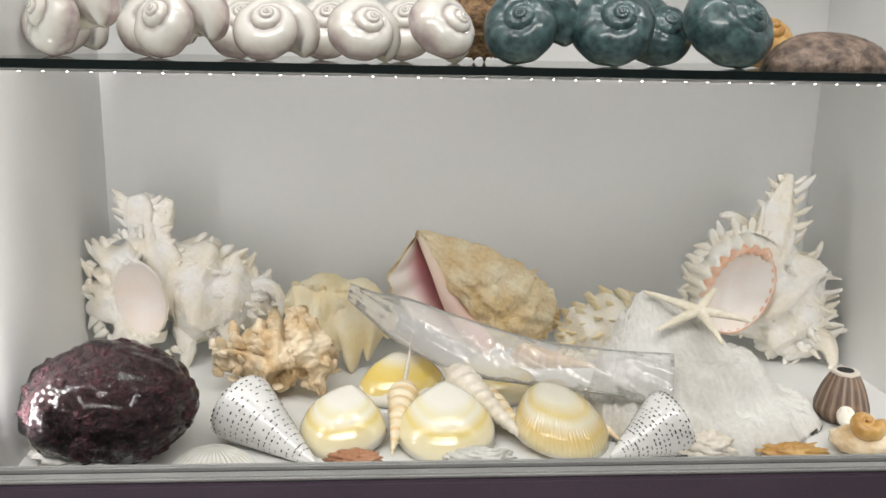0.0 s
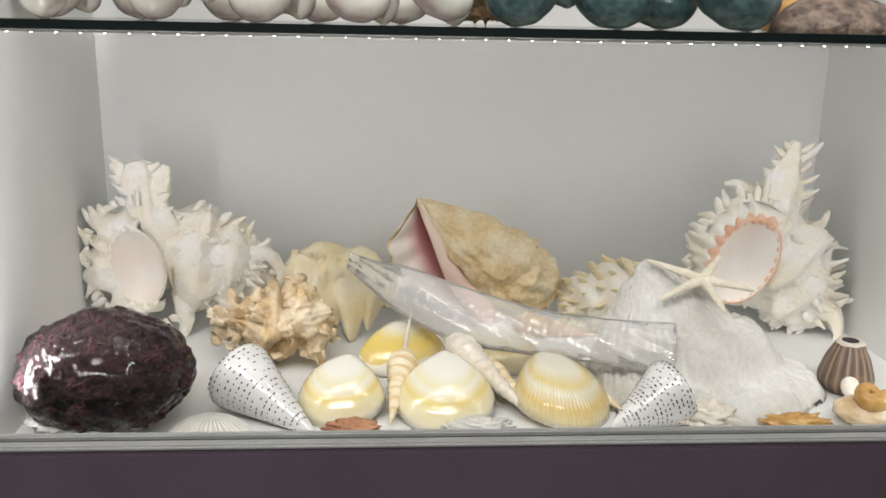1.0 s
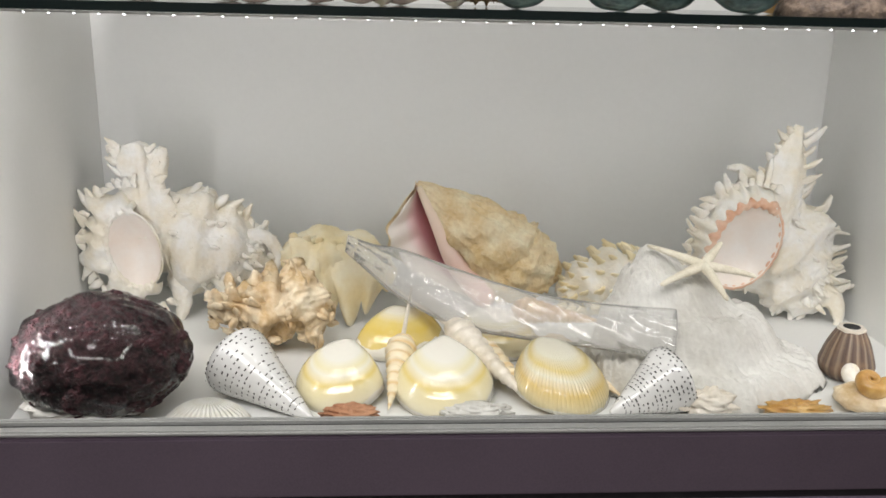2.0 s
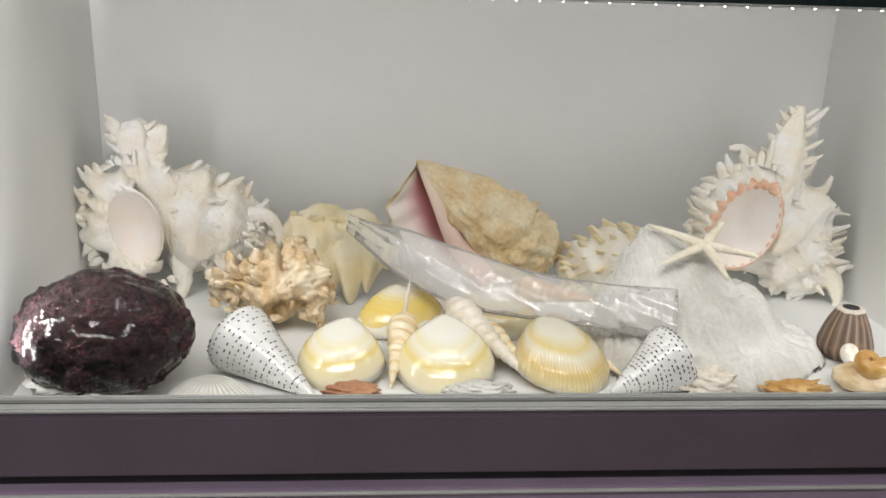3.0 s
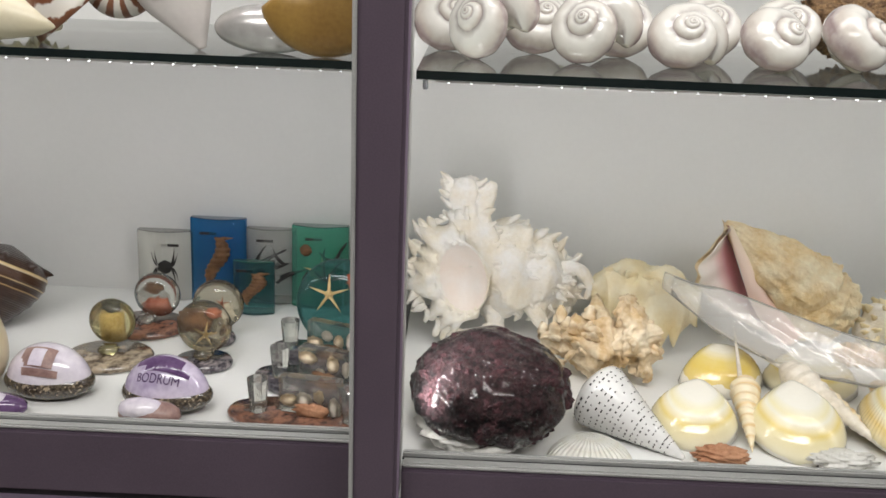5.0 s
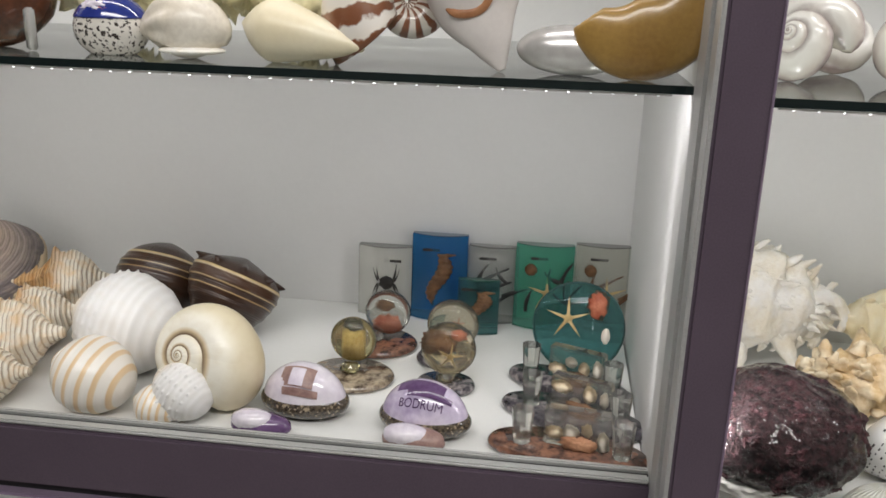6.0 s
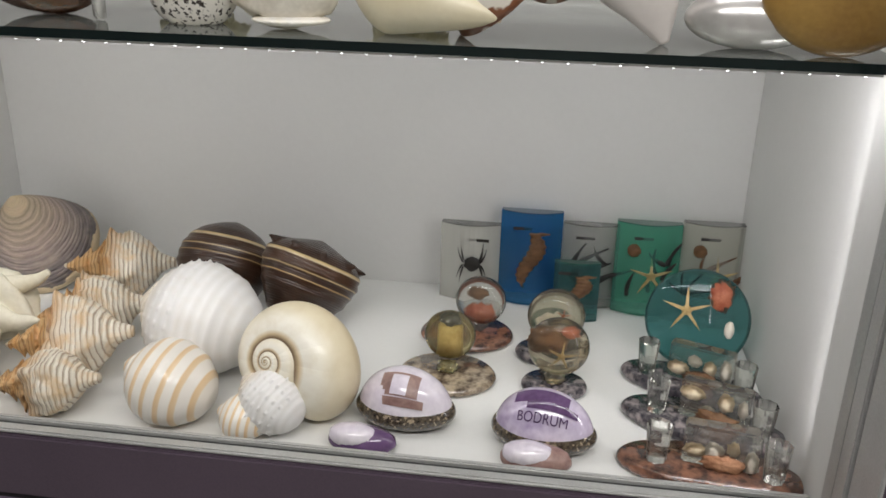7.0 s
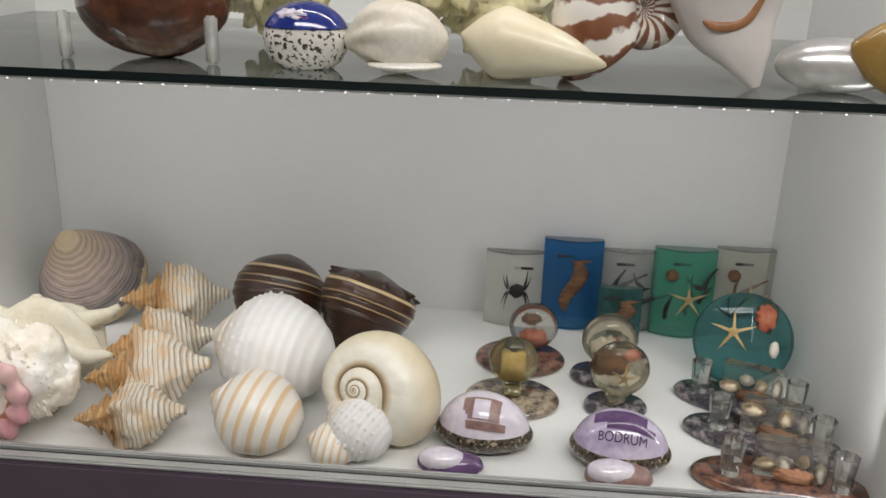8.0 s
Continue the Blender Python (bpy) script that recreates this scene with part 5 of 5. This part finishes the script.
TOP_GREY = surface("dark_grey_resin_top", (0.10, 0.10, 0.095), (0.17, 0.17, 0.16), 0.2, 40, 200, 0.1, coat=0.4)
TOP_BLUE = surface("dark_blue_resin_top", (0.01, 0.04, 0.10), (0.02, 0.08, 0.16), 0.2, 40, 200, 0.1, coat=0.4)
TOP_GREEN = surface("dark_green_resin_top", (0.02, 0.09, 0.07), (0.04, 0.14, 0.11), 0.2, 40, 200, 0.1, coat=0.4)


def card(at, w, h, d, mat, label, inside, tip=-4, turn=0, top=None):
    """An upright resin block with a flat back, a bowed front and things cast inside."""
    th = empty("resin_block", at)
    pts = [(w / 2, 0.0), (-w / 2, 0.0)] + [(-w / 2 + w * i / 12, -d * (0.45 + 0.55 * math.sin(math.pi * i / 12))) for i in range(13)]
    bm = prism(pts, 0, h)
    part("block", bm, mat, th, smooth=False)
    # Thin opaque sheet makes the top darker than the block.
    part("top_face", prism([(x * 0.985, y * 0.97 - 0.0003) for x, y in pts], h + 0.0002, h + 0.0016), top or TOP_GREY, th, "thin dark sheet over the top", smooth=False)
    part("foot", prism([(x * 0.98, y * 0.96 - 0.0003) for x, y in pts], 0.003, 0.009), RES_CLEAR, th, "clear moulded foot", smooth=False)
    inside(th, w, h, d)
    th.matrix_world = pose(*at, tip, 0, turn)
    return rest(tagged(th, label, "resin souvenir"), FL)


def bar(th, w, z, x=0.0, y=-0.021):
    part("caption_bar", box(x - w / 2, x + w / 2, y, y + 0.0006, z - 0.002, z + 0.002), INK, th, "small dark caption bar", smooth=False)


def scorpion(th, w, h, d):
    bar(th, 0.030, h * 0.82, 0.012, -d + 0.001)
    # Scorpion, simplified to a round body and eight bent legs.
    part("crab_body", lump(0.0115, (1, 0.4, 1.0), 0.15, 3, 1, 16, 20), INK, th, "small black scorpion, simplified").location = (0.004, -d + 0.002, h * 0.5)
    bm = []
    for s in (-1, 1):
        for k in range(4):
            a = -0.7 + k * 0.5
            spine(bm, (0.004 + s * 0.008, -d + 0.002, h * 0.5), (s * math.cos(a), 0, math.sin(a)), 0.019, 0.0042, (-s * 0.3, 0, -0.9 if k < 2 else 0.9), 0.8)
    part("crab_leg", bm, INK, th)


def seahorse(th, w, h, d):
    bar(th, 0.026, h * 0.84, -0.012, -d + 0.001)
    rows = []
    for i in range(40):
        s = i / 39
        c = Vector((0.010 * math.sin(s * 5.2 + 0.4), -d + 0.002, h * (0.80 - 0.62 * s)))
        r = 0.0120 * math.sin(math.pi * min(1, 0.12 + s * 0.9)) ** 0.8 + 0.001 + 0.0012 * math.sin(s * 60)
        rows.append([c + Vector((r * math.cos(q), r * 0.5 * math.sin(q), 0)) for q in [k * math.pi / 5 for k in range(10)]])
    part("seahorse", grid_mesh(rows), SEAHORSE, th, "dried brown seahorse")
    bm = bmesh.new()
    spine(bm, (0.006, -d + 0.002, h * 0.78), (1, 0, 0.1), 0.020, 0.006, (0, 0, 0), 0.8)
    part("snout", bm, SEAHORSE, th)


def twigs(mat, count, seed):
    def inside(th, w, h, d):
        rnd2 = random.Random(seed)
        bar(th, 0.026, h * 0.86, -0.008, -d + 0.001)
        bm = []
        for i in range(count):
            spine(bm, (rnd2.uniform(-0.3, 0.3) * w, -d + 0.004, rnd2.uniform(0.2, 0.6) * h), (rnd2.uniform(-1, 1), 0, rnd2.uniform(0.2, 1)), rnd2.uniform(0.024, 0.046), 0.0068, (0.4, 0, 0.1), 0.8)
        part("twig", bm, mat, th, "dark coral twigs")
        if seed > 1:
            s = part("star", star_mesh(0.031, 0.004, 5, None, 0.2), YSTAR, th, "small yellow starfish")
            s.matrix_basis = toward((0.006, -d + 0.001, h * 0.45), (0, -1, 0.1), 20)
            part("chip", lump(0.009, (1, 0.4, 1), 0.3, 3, 2, 12, 16), SEAHORSE, th).location = (-0.02, -d + 0.002, h * 0.72)
    return inside


card((-0.409, 0.542, 0.86), 0.084, 0.110, 0.026, RES_CLEAR, "clear resin block with a black scorpion cast inside", scorpion)
card((-0.324, 0.542, 0.87), 0.086, 0.133, 0.026, RES_BLUE, "bright blue resin block with a brown seahorse inside", seahorse, top=TOP_BLUE)
card((-0.241, 0.545, 0.86), 0.078, 0.119, 0.024, RES_SMOKE, "smoky clear resin block with dark coral twigs", twigs(INK, 9, 1))
card((-0.163, 0.538, 0.865), 0.088, 0.129, 0.028, RES_GREEN, "green resin block with a starfish and twigs inside", twigs(INK, 6, 2), top=TOP_GREEN)
card((-0.074, 0.545, 0.865), 0.086, 0.131, 0.026, RES_PALE, "pale grey resin block with a starfish inside", twigs(SEAHORSE, 5, 3))
card((-0.258, 0.492, 0.84), 0.062, 0.082, 0.018, RES_TEAL, "small teal resin block with a seahorse inside", seahorse, top=TOP_GREEN)


def globe(at, r, base, mat, base_mat, label, extras):
    """A resin ball on a flat oval resin foot, with bits cast inside."""
    th = empty("resin_globe", at)
    bm = lathe([(0, 0.90), (0.3, 1.0), (0.7, 1.0), (1.0, 0.92)], 8, 40, flat=0.82)
    for v in bm.verts:
        v.co = (v.co.x * base[0] / 2, v.co.y * base[0] / 2, v.co.z * 0.011)
    ft = part("foot", bm, base_mat, th, "dark mottled oval foot")
    ft.location = (base[1], base[2], 0)
    part("foot_glaze", box(base[1] - 0.012, base[1] + 0.012, base[2] - 0.010, base[2] + 0.010, 0.0112, 0.022, 0.003), mat, th)
    ball = part("ball", lump(r, (1, 0.62, 1), 0.0, 1, 0, 24, 32), mat, th)
    ball.location = (0, 0, 0.018 + r)
    for m, kind, sz, x, z in extras:
        if kind == "star":
            s = part("star", star_mesh(sz, 0.003, 5, None, 0.2), m, th)
            s.matrix_basis = toward((x, -r * 0.3, 0.018 + r + z), (0, -1, 0.15), 10)
        elif kind == "block":
            part("cast_block", box(x - sz / 2, x + sz / 2, -0.008, 0.008, 0.018 + r + z - sz * 0.9, 0.018 + r + z + sz * 0.6, 0.002), m, th)
        else:
            part("chip", lump(sz, (1.2, 0.5, 0.8), 0.35, 3, x * 50, 14, 18), m, th).location = (x, 0, 0.018 + r + z)
    return rest(tagged(th, label, "resin souvenir"), FL)


FOOT_A = surface("mottled_brown_resin", (0.05, 0.03, 0.02), (0.42, 0.34, 0.24), 0.12, 70, 200, 0.1, coat=0.6, spread=(0.42, 0.62))
FOOT_B = surface("mottled_dark_resin", (0.012, 0.012, 0.022), (0.30, 0.26, 0.26), 0.12, 70, 200, 0.1, coat=0.6, spread=(0.5, 0.66))
FOOT_C = surface("mottled_red_resin", (0.035, 0.022, 0.02), (0.26, 0.12, 0.075), 0.12, 70, 200, 0.1, coat=0.6, spread=(0.42, 0.6))
globe((-0.381, 0.415, 0.83), 0.033, (0.122, -0.016, -0.008), RES_GLASS, FOOT_C, "clear resin ball on a mottled red foot", [(RED, "chip", 0.015, 0.0, -0.016), (SEAHORSE, "chip", 0.010, -0.004, 0.010)])
globe((-0.408, 0.315, 0.83), 0.031, (0.118, 0.0, -0.02), RES_YELLOW, FOOT_A, "yellow resin ball on a mottled brown foot", [(YSTAR, "block", 0.026, 0.0, -0.004), (INK, "chip", 0.010, 0.0, 0.02)])
globe((-0.283, 0.380, 0.83), 0.036, (0.074, -0.012, -0.008), RES_AMBER, FOOT_B, "clear amber resin ball with a red star", [(RED, "star", 0.010, 0.008, 0.006), (GREY_SHELL, "chip", 0.017, 0.0, -0.010)])
globe((-0.279, 0.298, 0.835), 0.036, (0.078, -0.002, -0.006), RES_AMBER, FOOT_B, "amber resin ball with a yellow starfish inside", [(YSTAR, "star", 0.018, 0.004, -0.006), (SEAHORSE, "chip", 0.018, -0.014, 0.008), (RED, "chip", 0.008, 0.012, 0.018)])

td = empty("resin_disc", (-0.112, 0.385, 0.87))
bm = lathe([(0, 0.94), (0.25, 1.0), (0.75, 1.0), (1.0, 0.94)], 8, 56)
for v in bm.verts:
    v.co = (v.co.x * 0.063, v.co.y * 0.063, (v.co.z - 0.5) * 0.020)
bm.transform(Matrix.Rotation(radians(90), 4, "X"))
part("disc", bm, RES_TEAL, td)
s = part("star", star_mesh(0.031, 0.005, 5, None, 0.2), YSTAR, td, "dried yellow starfish")
s.matrix_basis = toward((-0.014, -0.010, 0.012), (0, -1, 0), 20)
part("coral_bit", lump(0.017, (0.8, 0.4, 1.1), 0.4, 3, 3, 16, 20), RED, td, "orange-red coral bit").location = (0.024, -0.008, 0.034)
part("cowrie_bit", lump(0.010, (0.6, 0.5, 1.1), 0.1, 3, 5, 12, 16), PALE_SHELL, td, "tiny cowrie").location = (0.038, -0.010, -0.006)
bm = []
for a in (0.3, 1.2, 2.0, 2.7):
    spine(bm, (-0.02, -0.006, 0.03), (math.cos(a), 0, math.sin(a)), 0.03, 0.004, (0.3, 0, 0), 0.8)
part("twig", bm, INK, td)
td.matrix_world = pose(-0.112, 0.385, 0.87, -12, 0, -8)
rest(tagged(td, "round teal resin disc with a dried starfish inside", "resin souvenir"), FL)


def pen_stand(at, turn, base_mat, label, seed, w=0.19):
    """An oval resin base with two clear posts and a clear slab with shells."""
    th = empty("resin_pen_stand", at)
    rnd3 = random.Random(seed)
    bm = lathe([(0, 0.92), (0.3, 1.0), (0.7, 1.0), (1.0, 0.94)], 8, 48, flat=0.42)
    for v in bm.verts:
        v.co = (v.co.x * w / 2, v.co.y * w / 2, v.co.z * 0.014)
    part("base", bm, base_mat, th, "dark mottled oval base")
    for x in (-0.052, 0.060):
        bm = lathe([(0, 0.010), (0.5, 0.0115), (1.0, 0.013)], 8, 8)
        for v in bm.verts:
            v.co.z *= 0.040
        part("clear_cup", bm, RES_GLASS, th, "clear faceted cup", smooth=False).location = (x, -0.006, 0.0142)
    part("clear_slab", box(-0.028, 0.046, -0.004, 0.014, 0.0144, 0.058, 0.002), RES_GLASS, th, "clear slab with shells cast in", smooth=False)
    for k in range(4):
        part("small_shell", lump(rnd3.uniform(0.007, 0.011), (1.25 - 0.2 * k, 0.5, 0.8 + 0.15 * k), 0.28, 3, k + seed, 14, 16), PALE_SHELL if k % 2 else TAN, th).location = (-0.016 + 0.018 * k, 0.0, 0.030 + rnd3.uniform(-0.006, 0.014))
    part("coral_bit", lump(0.013, (1.6, 0.5, 0.7), 0.4, 4, seed, 14, 18), CORK if seed == 3 else SEAHORSE, th).location = (0.012, -0.004, 0.020)
    th.matrix_world = pose(*at, 0, 0, turn)
    return rest(tagged(th, label, "resin souvenir"), FL)


pen_stand((-0.122, 0.318, 0.81), -22, FOOT_B, "clear resin pen stand on a dark oval base, at the back", 1, 0.17)
pen_stand((-0.118, 0.232, 0.81), -20, FOOT_B, "clear resin pen stand on a dark oval base with shells", 2, 0.185)
pen_stand((-0.124, 0.148, 0.81), -9, FOOT_C, "clear resin pen stand on a red oval base with shells", 3, 0.185)


# things on the glass shelves
def turban(at, size, axis, spin, mat, label, drop=1.0):
    """A polished turban with its spire toward the viewer."""
    th = empty("turban_shell", at)
    bm = fitted(mirrored(spiral(4.2, 0.46, 0.52, 0.58, 0.60, drop, lambda th_, ph, q: 0.02 * math.sin(th_ * 9) * (ph > 0.5) - 0.85 * max(0.0, (q - 0.94) / 0.06) ** 2, 44, 36)), size, spin)
    low, high = keep_stretch(bm, -1, 0.70), keep_stretch(bm, 0.70, 2)
    bm.free()
    for nm, b in (("spire", low), ("body", high)):
        part(nm, b, mat, th).matrix_basis = toward((0, 0, 0), axis)
    return rest(tagged(th, label, "seashell"), ZS)


for i, (x, sz, ax) in enumerate([(0.070, 0.094, (-0.62, -0.70, 0.36)), (0.178, 0.090, (-0.42, -0.78, 0.45)), (0.275, 0.086, (-0.05, -0.74, 0.62)), (0.366, 0.084, (0.30, -0.72, 0.58)), (0.446, 0.086, (0.55, -0.62, 0.50))]):
    turban((x, 0.160, 1.26), sz, ax, 250 - 12 * i, PEARL, "shiny white mother-of-pearl turban shell on the glass shelf")
for i, x in enumerate((0.03, 0.13, 0.225, 0.32, 0.41)):
    turban((x, 0.27, 1.26), 0.09, (0.2 - 0.1 * i, -0.7, 0.6), 230 + 15 * i, PEARL, "mother-of-pearl turban shell in the second row")
for i, (x, y, sz) in enumerate(((0.536, 0.160, 0.098), (0.622, 0.155, 0.100), (0.684, 0.225, 0.092), (0.744, 0.160, 0.098))):
    turban((x, y, 1.26), sz, (-0.35 + 0.25 * i, -0.72, 0.5), 240 + 20 * i, TEAL_SHELL, "polished dark teal turban shell on the glass shelf", 0.85)
clam("abalone_shell", (0.858, 0.160, 1.25), 0.145, 0.10, 0.040, surface("rough_abalone", (0.06, 0.040, 0.032), (0.34, 0.25, 0.19), 0.5, 75, 160, 1.0, relief=0.004), "rough brown abalone shell lying on the glass shelf", 0, 0, ZS, lower=False)
turban((0.82, 0.25, 1.26), 0.085, (0.1, -0.6, 0.7), 240, GOLD, "golden brown turban shell behind the abalone")
# Rough lump in place of a brown woven wicker basket.
bk = part("coral_piece", lump(0.06, (1.2, 0.6, 0.7), 0.25, 9, 2, 30, 50, 5), WICKER)
bk.location = (0.51, 0.30, 1.27)
rest(tagged(bk, "brown lump standing in for a wicker basket at the back of the shelf", "coral"), ZS)

bw = empty("brown_bowl_shell", (-0.775, 0.17, 1.28))
part("bowl", fitted(lump(0.07, (1.0, 0.7, 0.75), 0.03, 2, 1, 30, 44), 0.148), BROWN_BOWL, bw)
for x in (-0.075, 0.065):
    part("stand_leg", box(x - 0.006, x + 0.006, -0.035, -0.029, -0.055, -0.012, 0.002), RES_CLEAR, bw, "clear acrylic stand leg")
rest(tagged(bw, "tortoise-brown polished shell on a clear stand", "seashell"), ZS)
bc = empty("painted_cowrie", (-0.622, 0.142, 1.25))
part("shell", dome(0.090, 0.066, 0.038, 0.014, math.pi * 0.80), SPOTTED_WHITE, bc, "white shell with dark spots")
part("glaze", dome(0.0925, 0.068, 0.0393, 0.014, math.pi * 0.40), BLUE_GLAZE, bc, "deep blue painted top")
part("painting", fitted(lump(0.04, (0.62, 0.3, 0.30), 0.25, 3, 2, 20, 28), 0.044), LILAC_PALE, bc, "white painted patch").matrix_basis = pose(-0.006, -0.018, 0.037, 35, 0, 0)
part("painting", fitted(lump(0.04, (0.7, 0.3, 0.16), 0.25, 3, 4, 20, 28), 0.026), RED, bc, "orange painted stroke").matrix_basis = pose(-0.002, -0.0235, 0.0375, 35, 0, 0)
bc.scale = (0.88, 0.88, 0.86)
rest(tagged(bc, "spotted cowrie with a blue painted top", "souvenir shell"), ZS)
bs = empty("bonnet_shell", (-0.537, 0.130, 1.25))
part("body", sweep([(-0.046, 0, 0.012, 0.006), (-0.034, 0, 0.016, 0.018), (-0.012, 0, 0.020, 0.030), (0.014, 0, 0.018, 0.031), (0.034, 0, 0.012, 0.020), (0.044, 0, 0.006, 0.006)], 60, 48, 0.9, lambda t, a, r: r * 0.10 * math.sin(a * 8) * math.exp(-((t - 0.3) / 0.14) ** 2)), PALE_SHELL, bs)
part("lip", dome(0.068, 0.050, 0.005, -0.004, math.pi * 0.9), BONE, bs, "white thickened lip below").location = (0.008, -0.006, 0)
rest(tagged(bs, "pale beige bonnet shell on the glass shelf", "seashell"), ZS)
cr = empty("yellow_coral", (-0.475, 0.24, 1.27))
for i in range(7):
    c = part("lobe", lump(0.046, (1, 0.7, 1.1), 0.45, 4, i * 3.1, 34, 44, 5), YELLOW_CORAL, cr)
    c.location = (0.058 * math.cos(i * 1.9) * (0.4 + 0.1 * i), 0.03 * math.sin(i * 2.3), 0.016 * (i % 3))
rest(tagged(cr, "pale yellow lobed coral at the back of the shelf", "coral"), ZS)
cr2 = copy_thing(cr, pose(-0.68, 0.27, cr.matrix_world.translation.z, 0, 0, 60))
bm = lathe([(0, 0.03), (0.2, 0.11), (0.5, 0.19), (0.72, 0.245), (0.85, 0.17), (0.94, 0.08), (1.0, 0.012)], 60, 44)
for v in bm.verts:
    v.co.z -= 0.5
    v.co *= 0.135
turned("volute_shell", bm, VOLUTE, (-0.414, 0.118, 1.25), (-0.9, 0.22, 0.12), "smooth cream volute shell lying on the glass", 0, ZS, low_part=("body", "spire", 0.84))
na = empty("nautilus_shell", (-0.335, 0.155, 1.275))
o = part("coil", fitted(spiral(2.2, 0.33, 0.62, 0.44, 0.5, 0.0, None, 56, 30), 0.135, 150), NAUTILUS, na)
o.matrix_basis = toward((0, 0, 0), (0.45, -0.88, 0.1))
rest(tagged(na, "brown and white striped nautilus shell standing on the glass", "seashell"), ZS)
nb = empty("pale_nautilus", (-0.245, 0.135, 1.275))
part("flare", sweep([(0.028, -0.01, -0.052, 0.004), (0.016, -0.008, -0.026, 0.022), (0.002, 0, 0.006, 0.042), (-0.006, 0, 0.045, 0.054), (-0.008, 0, 0.085, 0.050), (-0.006, 0, 0.115, 0.018)], 60, 44, 0.6, lambda t, a, r: 0.06 * r * fbm(math.cos(a), math.sin(a), t * 3, 1.2)), PALE_PINK, nb, "pale flaring chamber")
for c in ([(-0.032, -0.016, 0.010, 0.002), (-0.016, -0.023, 0.000, 0.004), (0.008, -0.024, 0.006, 0.004), (0.022, -0.025, 0.034, 0.003)], [(-0.030, -0.019, 0.022, 0.002), (-0.012, -0.028, 0.030, 0.004), (0.0, -0.030, 0.050, 0.003)]):
    part("brown_streak", sweep(c, 24, 12, 0.5), ETCH_ORANGE, nb, "orange-brown streak")
rest(tagged(nb, "pale pinkish nautilus shell with orange streaks", "seashell"), ZS)
sv = part("silver_cowrie", fitted(lump(0.05, (1.0, 0.5, 0.44), 0.0, 2, 0, 30, 44), 0.108), SILVER_SHELL)
sv.location = (-0.150, 0.125, 1.27)
tagged(sv, "mirror-polished silver cowrie on the glass shelf", "seashell")
rest(sv, ZS)
rows = []
for i in range(40):
    s = i / 39
    a = -0.9 + 2.6 * s
    r = 0.016 + 0.022 * math.sin(math.pi * s) ** 0.8
    c = Vector((-0.052 * math.sin(a) * -1, 0.0, -0.048 * math.cos(a)))
    n_ = c.normalized()
    rows.append([c + n_ * r * math.cos(q) + Vector((0, r * 0.4 * math.sin(q), 0)) for q in [k * math.pi / 8 for k in range(16)]])
hn = part("horn_shell", grid_mesh(rows), AMBER)
hn.location = (-0.098, 0.10, 1.28)
rest(tagged(hn, "amber-brown crescent of polished shell on the glass", "seashell"), ZS)


# things of a kind that stand together
for base, together in (("clam_shell", "glossy clams on the board"), ("whelk_shell", "row of whelks"), ("auger_shell", "augers among the clams"), ("turban_shell", "turban shells on the glass shelf"),
                       ("resin_block", "row of resin blocks"), ("resin_globe", "resin balls"), ("resin_pen_stand", "resin pen stands"), ("carved_cowrie", "carved cowries"), ("helmet_shell", "dark helmet shells"),
                       ("murex_shell", "white murex shells"), ("cone_shell", "dashed cone shells"), ("glass_shelf", "glass shelves"), ("led_strip", "light strips"), ("shelf_pin", "shelf supports"), ("cowrie_chip", "small cowries")):
    for ob in scene.objects:
        if ob.parent is None and ob.name.split(".")[0] == base:
            tagged(ob, group=together)
